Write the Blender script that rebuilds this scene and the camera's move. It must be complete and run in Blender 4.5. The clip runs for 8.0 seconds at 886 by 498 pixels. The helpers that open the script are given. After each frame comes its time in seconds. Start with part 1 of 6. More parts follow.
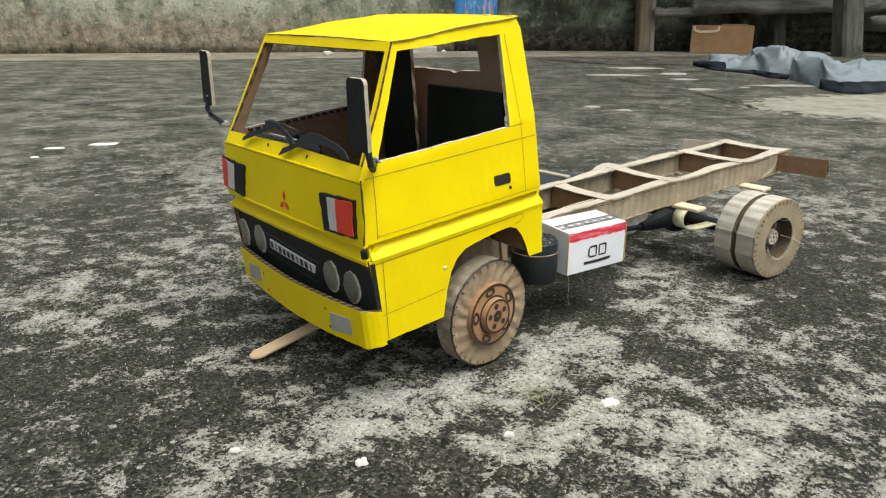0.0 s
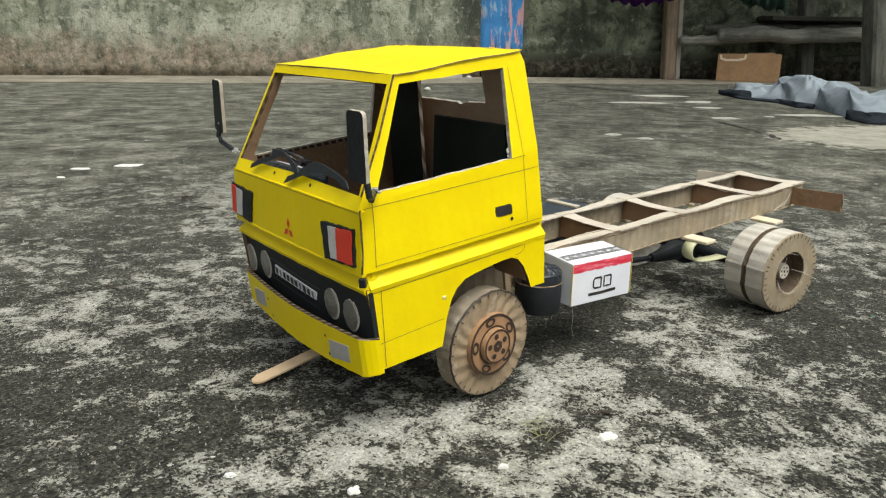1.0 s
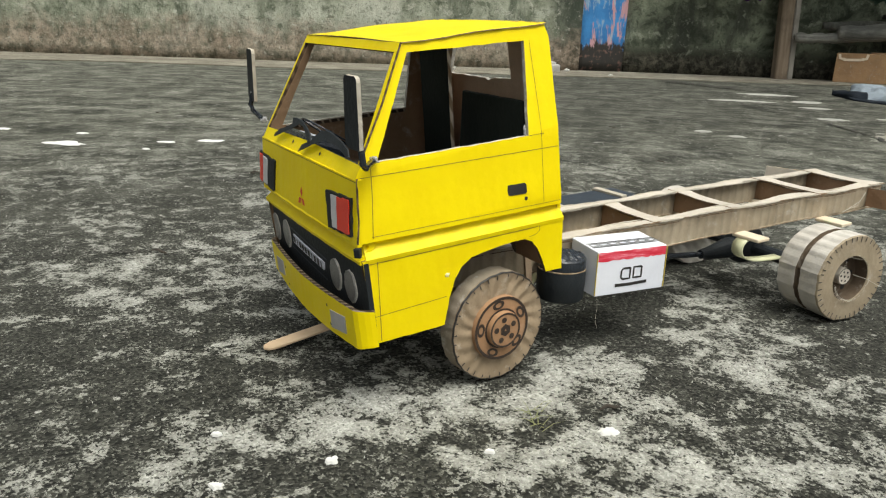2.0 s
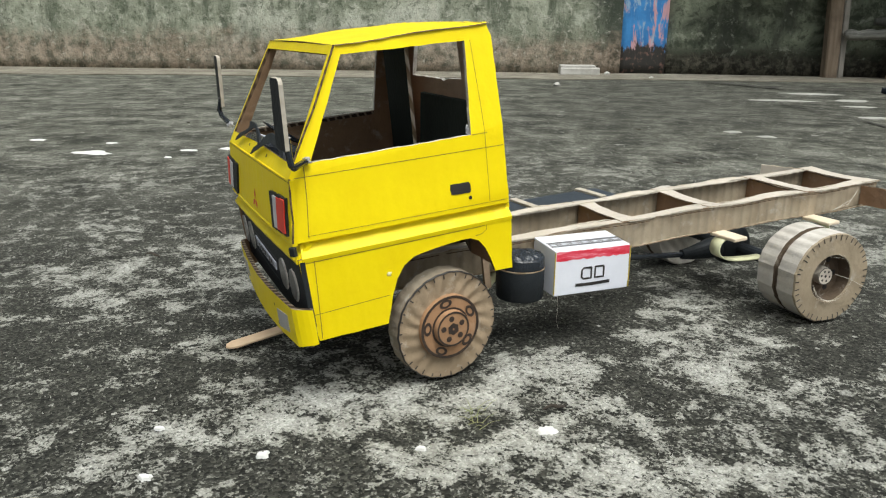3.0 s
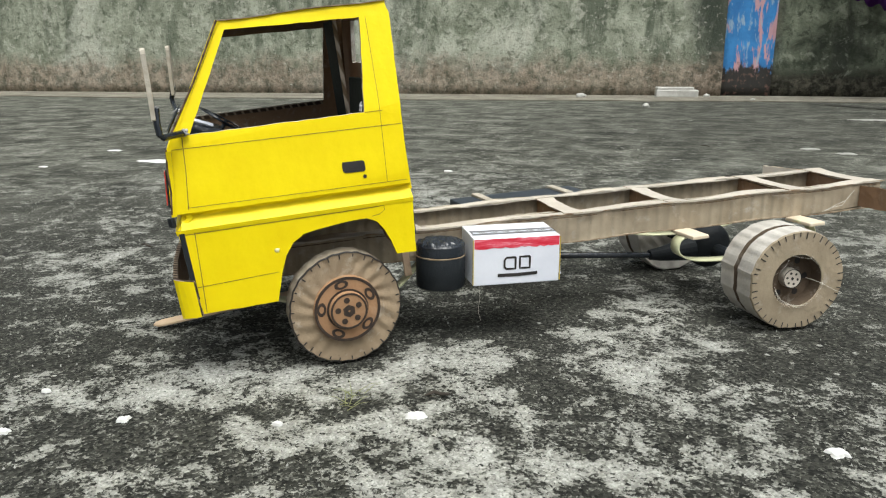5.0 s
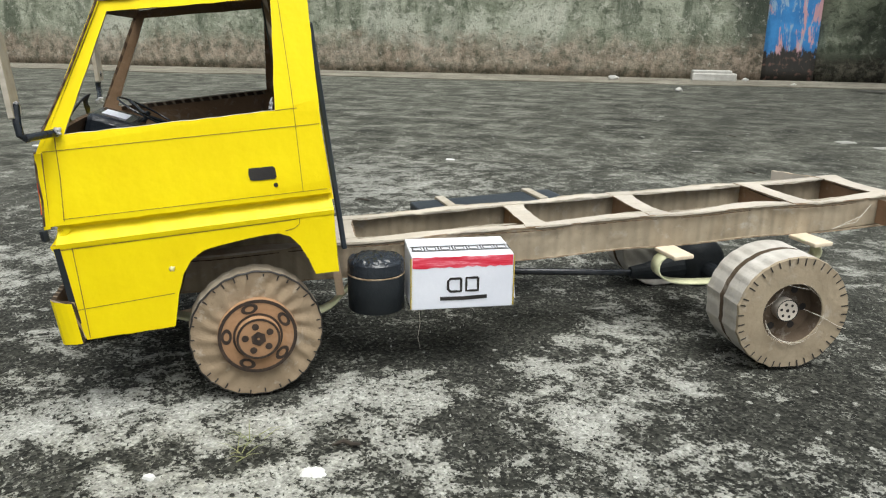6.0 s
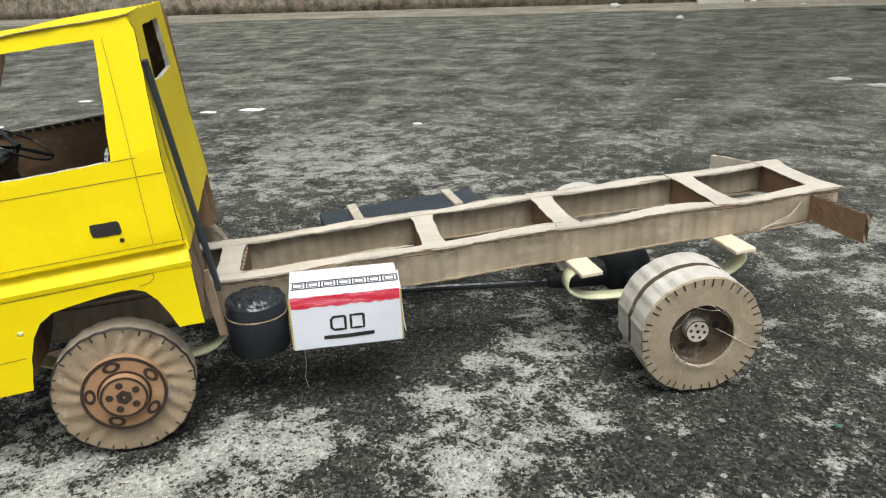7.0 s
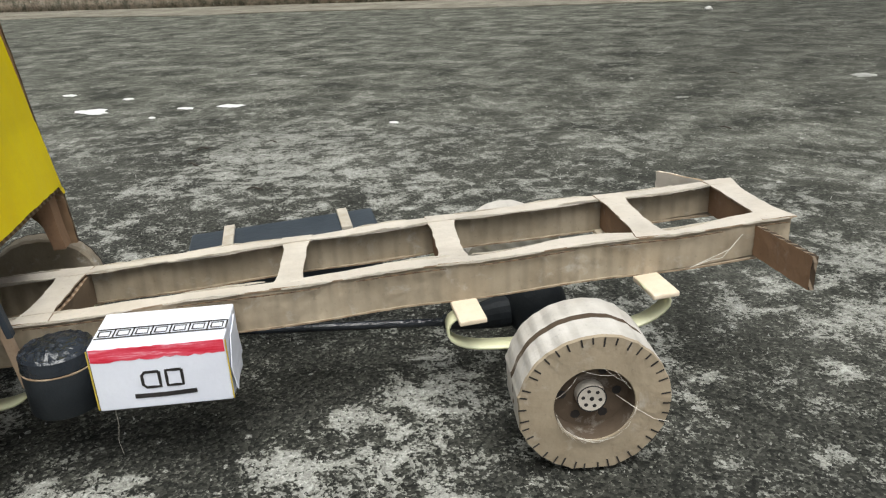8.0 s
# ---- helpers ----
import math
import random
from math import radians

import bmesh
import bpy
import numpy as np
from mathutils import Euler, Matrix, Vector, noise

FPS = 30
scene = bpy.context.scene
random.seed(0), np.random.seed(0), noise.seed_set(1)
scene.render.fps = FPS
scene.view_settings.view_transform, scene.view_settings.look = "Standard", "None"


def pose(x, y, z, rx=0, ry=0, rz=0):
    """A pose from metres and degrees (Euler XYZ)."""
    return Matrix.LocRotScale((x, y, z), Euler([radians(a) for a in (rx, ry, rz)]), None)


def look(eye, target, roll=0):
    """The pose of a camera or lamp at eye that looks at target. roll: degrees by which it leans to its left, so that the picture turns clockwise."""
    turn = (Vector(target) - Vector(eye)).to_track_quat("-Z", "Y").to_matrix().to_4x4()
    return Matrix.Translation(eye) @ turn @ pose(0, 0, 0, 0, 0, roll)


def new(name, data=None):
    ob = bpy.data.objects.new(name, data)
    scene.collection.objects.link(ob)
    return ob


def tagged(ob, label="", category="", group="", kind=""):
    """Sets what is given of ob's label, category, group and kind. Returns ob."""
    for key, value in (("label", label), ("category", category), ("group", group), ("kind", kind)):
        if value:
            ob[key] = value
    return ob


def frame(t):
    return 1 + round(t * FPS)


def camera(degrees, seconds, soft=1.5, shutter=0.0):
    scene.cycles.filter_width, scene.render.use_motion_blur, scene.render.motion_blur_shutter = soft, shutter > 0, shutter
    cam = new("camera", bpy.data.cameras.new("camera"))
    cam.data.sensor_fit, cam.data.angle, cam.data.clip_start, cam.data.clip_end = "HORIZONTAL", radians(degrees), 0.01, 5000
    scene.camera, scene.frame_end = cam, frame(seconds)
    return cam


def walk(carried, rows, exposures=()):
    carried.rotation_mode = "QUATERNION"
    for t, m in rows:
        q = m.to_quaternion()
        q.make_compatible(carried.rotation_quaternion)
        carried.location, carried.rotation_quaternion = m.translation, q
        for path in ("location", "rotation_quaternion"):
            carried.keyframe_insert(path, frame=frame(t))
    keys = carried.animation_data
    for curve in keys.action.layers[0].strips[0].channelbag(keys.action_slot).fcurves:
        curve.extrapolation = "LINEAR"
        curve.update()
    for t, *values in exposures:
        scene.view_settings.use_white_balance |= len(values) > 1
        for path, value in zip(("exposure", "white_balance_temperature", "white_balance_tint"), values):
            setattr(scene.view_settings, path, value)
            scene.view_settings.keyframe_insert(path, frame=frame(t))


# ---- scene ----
from mathutils import geometry

cam = camera(61.7, 8.0, soft=1.2)
PATH = [
    (0, (0.001, -0.01, 0.229), (0.039, 1.895, -0.377), 0.3),
    (0.5, (0.007, -0.012, 0.233), (0.036, 1.899, -0.356), 0.2),
    (1, (0.016, -0.012, 0.234), (-0.012, 1.912, -0.313), 0.8),
    (1.5, (0.037, -0.003, 0.225), (-0.13, 1.907, -0.346), 1.8),
    (1.7, (0.05, -0.001, 0.223), (-0.171, 1.903, -0.348), 2.0),
    (3, (0.137, 0.009, 0.22), (-0.282, 1.884, -0.336), 0.6),
    (3.5, (0.165, 0.017, 0.211), (-0.334, 1.887, -0.293), -0.3),
    (4, (0.193, 0.031, 0.201), (-0.358, 1.887, -0.298), -0.5),
    (4.5, (0.232, 0.036, 0.195), (-0.385, 1.873, -0.302), -0.2),
    (4.7, (0.248, 0.043, 0.192), (-0.406, 1.868, -0.298), -0.3),
    (5.8, (0.288, 0.11, 0.188), (-0.5, 1.875, -0.328), 1.1),
    (6, (0.294, 0.141, 0.197), (-0.493, 1.898, -0.346), 0.8),
    (6.5, (0.313, 0.185, 0.227), (-0.477, 1.905, -0.417), -1.1),
    (7, (0.348, 0.215, 0.243), (-0.464, 1.897, -0.471), -2.3),
    (7.5, (0.37, 0.266, 0.254), (-0.504, 1.91, -0.476), -2.8),
    (8, (0.399, 0.331, 0.235), (-0.501, 1.96, -0.496), -2.6),
]
walk(cam, [(t, look(eye, target, roll)) for t, eye, target, roll in PATH], [(0.0, 0.0, 6780, 4), (1.5, 0.0, 6780, 4), (3.5, 0.0, 6400, 5), (4.5, 0.04, 6403, 5), (6.5, 0.03, 6410, 6), (8.0, -0.05, 6420, 7)])

# ---- daylight: thin overcast ----
SUN_EL, SUN_AZ = 66.0, 136.0
sky_world = bpy.data.worlds.new("overcast_sky")
scene.world = sky_world
sky_world.use_nodes = True
wn, wl = sky_world.node_tree.nodes, sky_world.node_tree.links
sky_tex = wn.new("ShaderNodeTexSky")
sky_tex.sky_type, sky_tex.sun_disc = "NISHITA", False
sky_tex.sun_elevation, sky_tex.sun_rotation = radians(SUN_EL), radians(SUN_AZ)
sky_tex.air_density, sky_tex.dust_density, sky_tex.ozone_density = 1.0, 6.0, 0.6
sky_grey = wn.new("ShaderNodeHueSaturation")
sky_grey.inputs["Saturation"].default_value = 0.3
wl.new(sky_tex.outputs[0], sky_grey.inputs["Color"])
wl.new(sky_grey.outputs[0], wn["Background"].inputs[0])
wn["Background"].inputs[1].default_value = 0.138
sun_lamp = bpy.data.lights.new("sun", "SUN")
sun_lamp.energy, sun_lamp.angle, sun_lamp.color = 2.75, radians(45), (1.0, 0.985, 0.95)
sun = new("sun", sun_lamp)
# the sky's sun_rotation turns clockwise from +y
az = radians(SUN_AZ)
toward = Vector((math.sin(az) * math.cos(radians(SUN_EL)), math.cos(az) * math.cos(radians(SUN_EL)), math.sin(radians(SUN_EL))))
sun.matrix_world = look(toward * 20, (0, 0, 0))


# ---- materials ----
class Shade:
    """A material under construction: a few short helpers around its node tree."""

    def __init__(self, name, rough=0.8, metal=0.0, spec=0.5):
        self.mat = bpy.data.materials.new(name)
        self.mat.use_nodes = True
        self.n, self.l = self.mat.node_tree.nodes, self.mat.node_tree.links
        self.out = self.n["Principled BSDF"]
        self.set("Roughness", rough), self.set("Metallic", metal), self.set("Specular IOR Level", spec)
        self.co = self.n.new("ShaderNodeTexCoord").outputs["Object"]

    def set(self, socket, value):
        if isinstance(value, bpy.types.NodeSocket):
            self.l.new(value, self.out.inputs[socket])
        else:
            self.out.inputs[socket].default_value = value

    def plug(self, node, socket, value):
        if isinstance(value, bpy.types.NodeSocket):
            self.l.new(value, node.inputs[socket])
        elif value is not None:
            node.inputs[socket].default_value = value

    def scaled(self, s, vec=None):
        m = self.n.new("ShaderNodeMapping")
        self.l.new(vec or self.co, m.inputs[0])
        m.inputs["Scale"].default_value = s
        return m.outputs[0]

    def noise(self, scale, detail=4.0, rough=0.6, distort=0.0, vec=None):
        t = self.n.new("ShaderNodeTexNoise")
        self.l.new(vec or self.co, t.inputs["Vector"])
        for k, v in (("Scale", scale), ("Detail", detail), ("Roughness", rough), ("Distortion", distort)):
            t.inputs[k].default_value = v
        return t.outputs["Fac"]


    def math(self, op, a, b=None, c=None, clamp=False):
        m = self.n.new("ShaderNodeMath")
        m.operation, m.use_clamp = op, clamp
        for i, v in enumerate((a, b, c)):
            self.plug(m, i, v)
        return m.outputs[0]

    def ramp(self, fac, *stops):
        r = self.n.new("ShaderNodeValToRGB")
        self.l.new(fac, r.inputs[0])
        e = r.color_ramp.elements
        e[0].position, e[1].position = stops[0][0], stops[-1][0]
        for p, c in stops[1:-1]:
            e.new(p)
        for el, (p, c) in zip(e, stops):
            el.color = (c, c, c, 1) if isinstance(c, (int, float)) else (*c, 1)
        return r.outputs[0]

    def mix(self, fac, a, b, blend="MIX"):
        m = self.n.new("ShaderNodeMix")
        m.data_type, m.blend_type = "RGBA", blend
        self.plug(m, 0, fac)
        for k, v in ((6, a), (7, b)):
            self.plug(m, k, v if isinstance(v, bpy.types.NodeSocket) else (*v, 1))
        return m.outputs[2]

    def flutes(self, direction, pitch, wobble=0.25):
        """A soft sine along a direction: corrugation showing through paper."""
        d = self.n.new("ShaderNodeVectorMath")
        d.operation = "DOT_PRODUCT"
        self.l.new(self.co, d.inputs[0])
        d.inputs[1].default_value = direction
        w = self.math("MULTIPLY", self.noise(30, 2), wobble * 6.28)
        return self.math("SINE", self.math("MULTIPLY_ADD", d.outputs["Value"], 6.2832 / pitch, w))

    def attribute(self, name):
        a = self.n.new("ShaderNodeAttribute")
        a.attribute_name = name
        return a.outputs["Fac"]

    def axis(self, which):
        s = self.n.new("ShaderNodeSeparateXYZ")
        self.l.new(self.co, s.inputs[0])
        return s.outputs[which]

    def bump(self, height, distance, strength=1.0):
        b = self.n.new("ShaderNodeBump")
        b.inputs["Strength"].default_value, b.inputs["Distance"].default_value = strength, distance
        self.l.new(height, b.inputs["Height"])
        if self.out.inputs["Normal"].is_linked:
            self.l.new(self.out.inputs["Normal"].links[0].from_socket, b.inputs["Normal"])
        self.l.new(b.outputs[0], self.out.inputs["Normal"])

    def done(self, colour):
        self.set("Base Color", colour if isinstance(colour, bpy.types.NodeSocket) else (*colour, 1))
        return self.mat


def paper_mat(name, a, b, rough, flute=None, pitch=0.008, depth=0.00025, spec=0.4):
    """Paper over cardboard: faint flutes, wrinkles, soft colour drift."""
    s = Shade(name, rough, spec=spec)
    col = s.mix(s.ramp(s.noise(24, 5), (0.35, 0.0), (0.7, 1.0)), a, b)
    fibre = s.noise(900, 3)
    col = s.mix(s.math("MULTIPLY", fibre, 0.12), col, tuple(c * 0.55 for c in a))
    if flute:
        s.bump(s.flutes(flute, pitch), depth)
    s.bump(s.noise(11, 2, 0.4, 0.4), 0.0036, 0.6)
    s.bump(s.noise(55, 3), 0.0009, 0.7)
    s.bump(fibre, 0.00012, 0.6)
    return s.done(col)


def kraft_mat(name, a, b, flute, pitch=0.008, depth=0.00009, shade=0.16, wear=0.5):
    """Bare brown board: fibres, flutes with their shading in the colour, stains and pale scuffs."""
    s = Shade(name, 0.85, spec=0.25)
    col = s.mix(s.ramp(s.noise(38, 6, 0.65), (0.32, 0.0), (0.7, 1.0)), a, b)
    col = s.mix(s.ramp(s.noise(13, 6, 0.65, 0.3), (0.47, 0.0), (0.70, 0.55)), col, tuple(c * 0.58 for c in a))
    streak = s.noise(260, 4, 0.6, vec=s.scaled((1.0, 1.0, 0.12)))
    col = s.mix(s.math("MULTIPLY", streak, 0.22), col, tuple(c * 0.62 for c in a))
    if flute:
        f = s.flutes(flute, pitch)
        # darker lines paint the shading of the flute ridges
        line = s.ramp(s.math("MULTIPLY_ADD", f, 0.5, 0.5), (0.6, 0.0), (1.0, 1.0))
        gap = s.ramp(s.noise(20, 3), (0.35, 0.2), (0.65, 1.0))
        col = s.mix(s.math("MULTIPLY", s.math("MULTIPLY", line, gap), shade), col, tuple(c * 0.45 for c in a))
        s.bump(f, depth)
    scuff = s.ramp(s.noise(75, 9, 0.72, 0.4), (0.56, 0.0), (0.70, wear))
    col = s.mix(scuff, col, (0.52, 0.49, 0.44))
    col = s.mix(s.ramp(s.noise(420, 3, 0.7), (0.60, 0.0), (0.72, 0.35)), col, tuple(c * 0.4 for c in a))
    s.bump(s.noise(17, 3, 0.5, 1.6), 0.0045, 0.6)
    s.bump(s.noise(48, 4), 0.0018, 0.8)
    s.bump(s.noise(1100, 2), 0.00012, 0.6)
    return s.done(col)


def edge_mat(name, a, b, pitch=0.005, lo=0.3, hi=0.75):
    """The cut edge of corrugated board: open flutes between two papers."""
    s = Shade(name, 0.9, spec=0.2)
    f = s.math("MULTIPLY_ADD", s.flutes((0.8, 0.75, 0.35), pitch, 0.4), 0.5, 0.5)
    col = s.mix(s.ramp(f, (lo, 0.0), (hi, 1.0)), a, b)
    s.bump(f, 0.0003)
    s.bump(s.noise(500, 3), 0.0004)
    return s.done(col)


def plain_mat(name, a, b, rough=0.6, scale=60, grain=0.0002, spec=0.5, metal=0.0):
    s = Shade(name, rough, metal, spec)
    col = s.mix(s.ramp(s.noise(scale, 5), (0.35, 0.0), (0.68, 1.0)), a, b)
    s.bump(s.noise(scale * 8, 3), grain)
    return s.done(col)


YELLOW = paper_mat("yellow_paper", (0.90, 0.715, 0.004), (0.85, 0.645, 0.003), 0.42, (1, 0, 0), 0.0085, 0.00002, spec=0.22)
YELLOW_FRONT = paper_mat("yellow_paper_front", (0.90, 0.715, 0.004), (0.85, 0.645, 0.003), 0.42, (0, 1, 0), 0.0085, 0.00002, spec=0.22)
BROWN_IN = kraft_mat("brown_board_inside", (0.29, 0.185, 0.11), (0.24, 0.15, 0.085), None)
EDGE = edge_mat("cut_board_edge", (0.16, 0.105, 0.065), (0.30, 0.22, 0.15))
EDGE_DARK = edge_mat("inked_board_edge", (0.07, 0.045, 0.03), (0.15, 0.10, 0.06), 0.006)
EDGE_PALE = edge_mat("pale_cut_edge", (0.26, 0.19, 0.12), (0.66, 0.58, 0.47), 0.006)
EDGE_SOFT = edge_mat("thin_paper_edge", (0.24, 0.17, 0.11), (0.34, 0.26, 0.18), 0.011)
EDGE_FLUTE = edge_mat("open_flutes", (0.05, 0.034, 0.022), (0.27, 0.21, 0.15), 0.005, 0.68, 0.95)
EDGE_TORN = plain_mat("torn_white_edge", (0.66, 0.64, 0.60), (0.34, 0.28, 0.21), 0.85, 170, 0.0006)
PAPER_EDGE = plain_mat("pale_board_edge", (0.50, 0.46, 0.39), (0.38, 0.33, 0.26), 0.85, 120, 0.0004)
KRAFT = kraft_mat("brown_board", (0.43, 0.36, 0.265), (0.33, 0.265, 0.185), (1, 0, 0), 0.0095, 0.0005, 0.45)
KRAFT_TOP = kraft_mat("pale_board", (0.60, 0.55, 0.48), (0.49, 0.435, 0.365), (0, 1, 0), 0.008, 0.00006, 0.06)
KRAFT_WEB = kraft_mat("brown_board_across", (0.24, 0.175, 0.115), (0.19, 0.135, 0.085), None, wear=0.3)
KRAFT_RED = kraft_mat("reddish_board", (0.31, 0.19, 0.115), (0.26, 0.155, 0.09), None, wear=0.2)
TYRE = kraft_mat("tyre_board", (0.345, 0.265, 0.18), (0.26, 0.192, 0.122), None)
TREAD = kraft_mat("tread_board", (0.36, 0.31, 0.24), (0.25, 0.20, 0.14), None, wear=0.8)
TYRE_REAR = kraft_mat("rear_tyre_board", (0.38, 0.315, 0.225), (0.29, 0.23, 0.155), None, wear=0.4)
HUB = kraft_mat("hub_board", (0.40, 0.235, 0.13), (0.31, 0.175, 0.09), None, wear=0.15)
INK = plain_mat("black_ink", (0.014, 0.012, 0.012), (0.03, 0.026, 0.024), 0.55)
INK_BROWN = plain_mat("thin_ink", (0.16, 0.105, 0.02), (0.30, 0.22, 0.02), 0.6, 200)
BLACK = plain_mat("black_paper", (0.010, 0.013, 0.016), (0.018, 0.022, 0.026), 0.6, 40, 0.0004, spec=0.3)
BLACK_SEAT = plain_mat("black_seat_paper", (0.010, 0.014, 0.011), (0.017, 0.022, 0.018), 0.75, 40, 0.0004, spec=0.2)
BLACK_BLUE = plain_mat("blue_black_paper", (0.022, 0.03, 0.042), (0.035, 0.045, 0.058), 0.5, 30, 0.0003)
BLACK_TAPE = plain_mat("black_glossy_tape", (0.012, 0.015, 0.020), (0.022, 0.027, 0.035), 0.16, 30, 0.0008)
WHITE = paper_mat("white_paper", (0.77, 0.79, 0.86), (0.69, 0.71, 0.79), 0.6, None)
def marker_mat():
    """Felt pen on white paper: strokes run along x, with pale gaps between them."""
    s = Shade("red_marker", 0.6, spec=0.3)
    run = s.noise(55, 5, 0.65, 0.3, s.scaled((1.0, 1.0, 9.0)))
    col = s.mix(s.ramp(run, (0.40, 0.0), (0.60, 1.0)), (0.62, 0.02, 0.045), (0.74, 0.10, 0.15))
    col = s.mix(s.ramp(run, (0.58, 0.0), (0.70, 0.8)), col, (0.80, 0.50, 0.55))
    return s.done(col)


RED = marker_mat()
RED_LAMP = plain_mat("red_paper", (0.78, 0.055, 0.025), (0.66, 0.035, 0.02), 0.4, 50)
GREY = plain_mat("grey_paper", (0.42, 0.41, 0.40), (0.33, 0.32, 0.32), 0.5, 70)
FOIL = plain_mat("dull_foil", (0.46, 0.46, 0.45), (0.30, 0.30, 0.30), 0.32, 90, 0.0008, metal=0.8)
STICK = plain_mat("pale_wood", (0.66, 0.50, 0.34), (0.54, 0.39, 0.25), 0.65, 80, 0.0002)
STICK_PALE = plain_mat("bare_wood", (0.74, 0.64, 0.50), (0.64, 0.53, 0.39), 0.65, 80, 0.0002)
CREAM = plain_mat("cream_plastic_strip", (0.66, 0.66, 0.44), (0.56, 0.56, 0.36), 0.35, 40, 0.0001)
# inside board brightened: light from the cab windows is put into its colour
BROWN_LIT = kraft_mat("lit_brown_inside", (0.62, 0.465, 0.345), (0.50, 0.365, 0.26), None, wear=0.2)
GLUE = plain_mat("dried_clear_glue", (0.42, 0.42, 0.43), (0.24, 0.24, 0.25), 0.2, 120, 0.0008, spec=0.8)
THREAD = plain_mat("glue_thread", (0.6, 0.56, 0.48), (0.5, 0.46, 0.4), 0.5)
TORN = plain_mat("torn_yellow_paper", (0.80, 0.74, 0.42), (0.74, 0.66, 0.28), 0.7, 300)
PANE_WHITE = plain_mat("greyish_white_paper", (0.60, 0.60, 0.60), (0.46, 0.46, 0.47), 0.55, 70)
LAMP_PAPER = plain_mat("pale_lamp_paper", (0.70, 0.68, 0.62), (0.52, 0.49, 0.43), 0.7, 200, 0.0005)
TREAD_PALE = kraft_mat("pale_tread_board", (0.60, 0.57, 0.525), (0.45, 0.415, 0.365), (0.8, 0, 0.6), 0.009, 0.0003, 0.15, wear=0.5)
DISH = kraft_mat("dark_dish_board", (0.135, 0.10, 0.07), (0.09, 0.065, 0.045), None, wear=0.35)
INK_HUB = plain_mat("hub_ink", (0.022, 0.014, 0.010), (0.05, 0.03, 0.02), 0.6, 300)

# ---- building helpers ----
def part(name, bm, material, parent=None, label="", at=None, smooth=False):
    """Link a bmesh as ONE mesh object, under a thing or a part. material: one, or a list by slot."""
    me = bpy.data.meshes.new(name)
    bm.normal_update()
    bm.to_mesh(me)
    bm.free()
    for m in material if isinstance(material, (list, tuple)) else [material]:
        me.materials.append(m)
    if smooth:
        me.polygons.foreach_set("use_smooth", [True] * len(me.polygons))
    ob = new(name, me)
    ob.parent = parent
    if at is not None:
        ob.matrix_basis = at
    return tagged(ob, label)


def thing(name, label, category, group="", at=None):
    ob = new(name)
    ob.empty_display_size = 0.02
    if at is not None:
        ob.matrix_basis = at
    return tagged(ob, label, category, group)


def wavy(points, step, jitter, rnd):
    """The outline with points every step along it, each a little off: a cut made by hand."""
    out = []
    for a, b in zip(points, points[1:] + points[:1]):
        a, b = Vector(a), Vector(b)
        n = max(1, round((b - a).length / step))
        side = Vector((-(b - a).y, (b - a).x)).normalized()
        for i in range(n):
            k = rnd.uniform(-jitter, jitter) if i else rnd.uniform(-jitter, jitter) * 0.4
            out.append(a.lerp(b, i / n) + side * k)
    return out


def plate(outer, holes=(), thick=0.003, place=None, step=0.007, jitter=0.00025, seed=1, bm=None, hole_slot=1):
    """A sheet cut to an outline with holes: slot 0 its face, 1 its cut edges, 2 its back. place(u, v, w): the sheet's bend in space."""
    rnd = random.Random(seed)
    place = place or (lambda u, v, w: (u, v, w))
    loops = [wavy(list(p), step, jitter, rnd) for p in (outer, *holes)]
    bm = bm or bmesh.new()
    flat = [p for l in loops for p in l]
    front = [bm.verts.new(place(p.x, p.y, 0)) for p in flat]
    back = [bm.verts.new(place(p.x, p.y, thick)) for p in flat]
    for tri in geometry.tessellate_polygon([[Vector((p.x, p.y, 0)) for p in l] for l in loops]):
        f = bm.faces.new([front[i] for i in tri])
        f.material_index = 0
        f = bm.faces.new([back[i] for i in reversed(tri)])
        f.material_index = 2
    k = 0
    for num, l in enumerate(loops):
        n = len(l)
        for i in range(n):
            a, b = k + i, k + (i + 1) % n
            f = bm.faces.new((front[a], front[b], back[b], back[a]))
            f.material_index = hole_slot if num else 1
        k += n
    bmesh.ops.recalc_face_normals(bm, faces=bm.faces)
    return bm


def block(size, centre, bevel=0.0006, bm=None, m=None, slot=0, segments=2):
    """A box with rounded edges."""
    tmp = bmesh.new()
    bmesh.ops.create_cube(tmp, size=1.0)
    bmesh.ops.scale(tmp, vec=size, verts=tmp.verts)
    if bevel:
        bmesh.ops.bevel(tmp, geom=list(tmp.edges), offset=bevel, segments=segments, affect="EDGES", profile=0.5)
    bmesh.ops.translate(tmp, vec=centre, verts=tmp.verts)
    if m is not None:
        bmesh.ops.transform(tmp, matrix=m, verts=tmp.verts)
    return joined(bm, tmp, slot)


def joined(bm, tmp, slot=0):
    if bm is None:
        for f in tmp.faces:
            f.material_index = slot
        return tmp
    made = {v: bm.verts.new(v.co) for v in tmp.verts}
    for f in tmp.faces:
        try:
            g = bm.faces.new([made[v] for v in f.verts])
            g.material_index, g.smooth = slot, f.smooth
        except ValueError:
            pass
    tmp.free()
    return bm


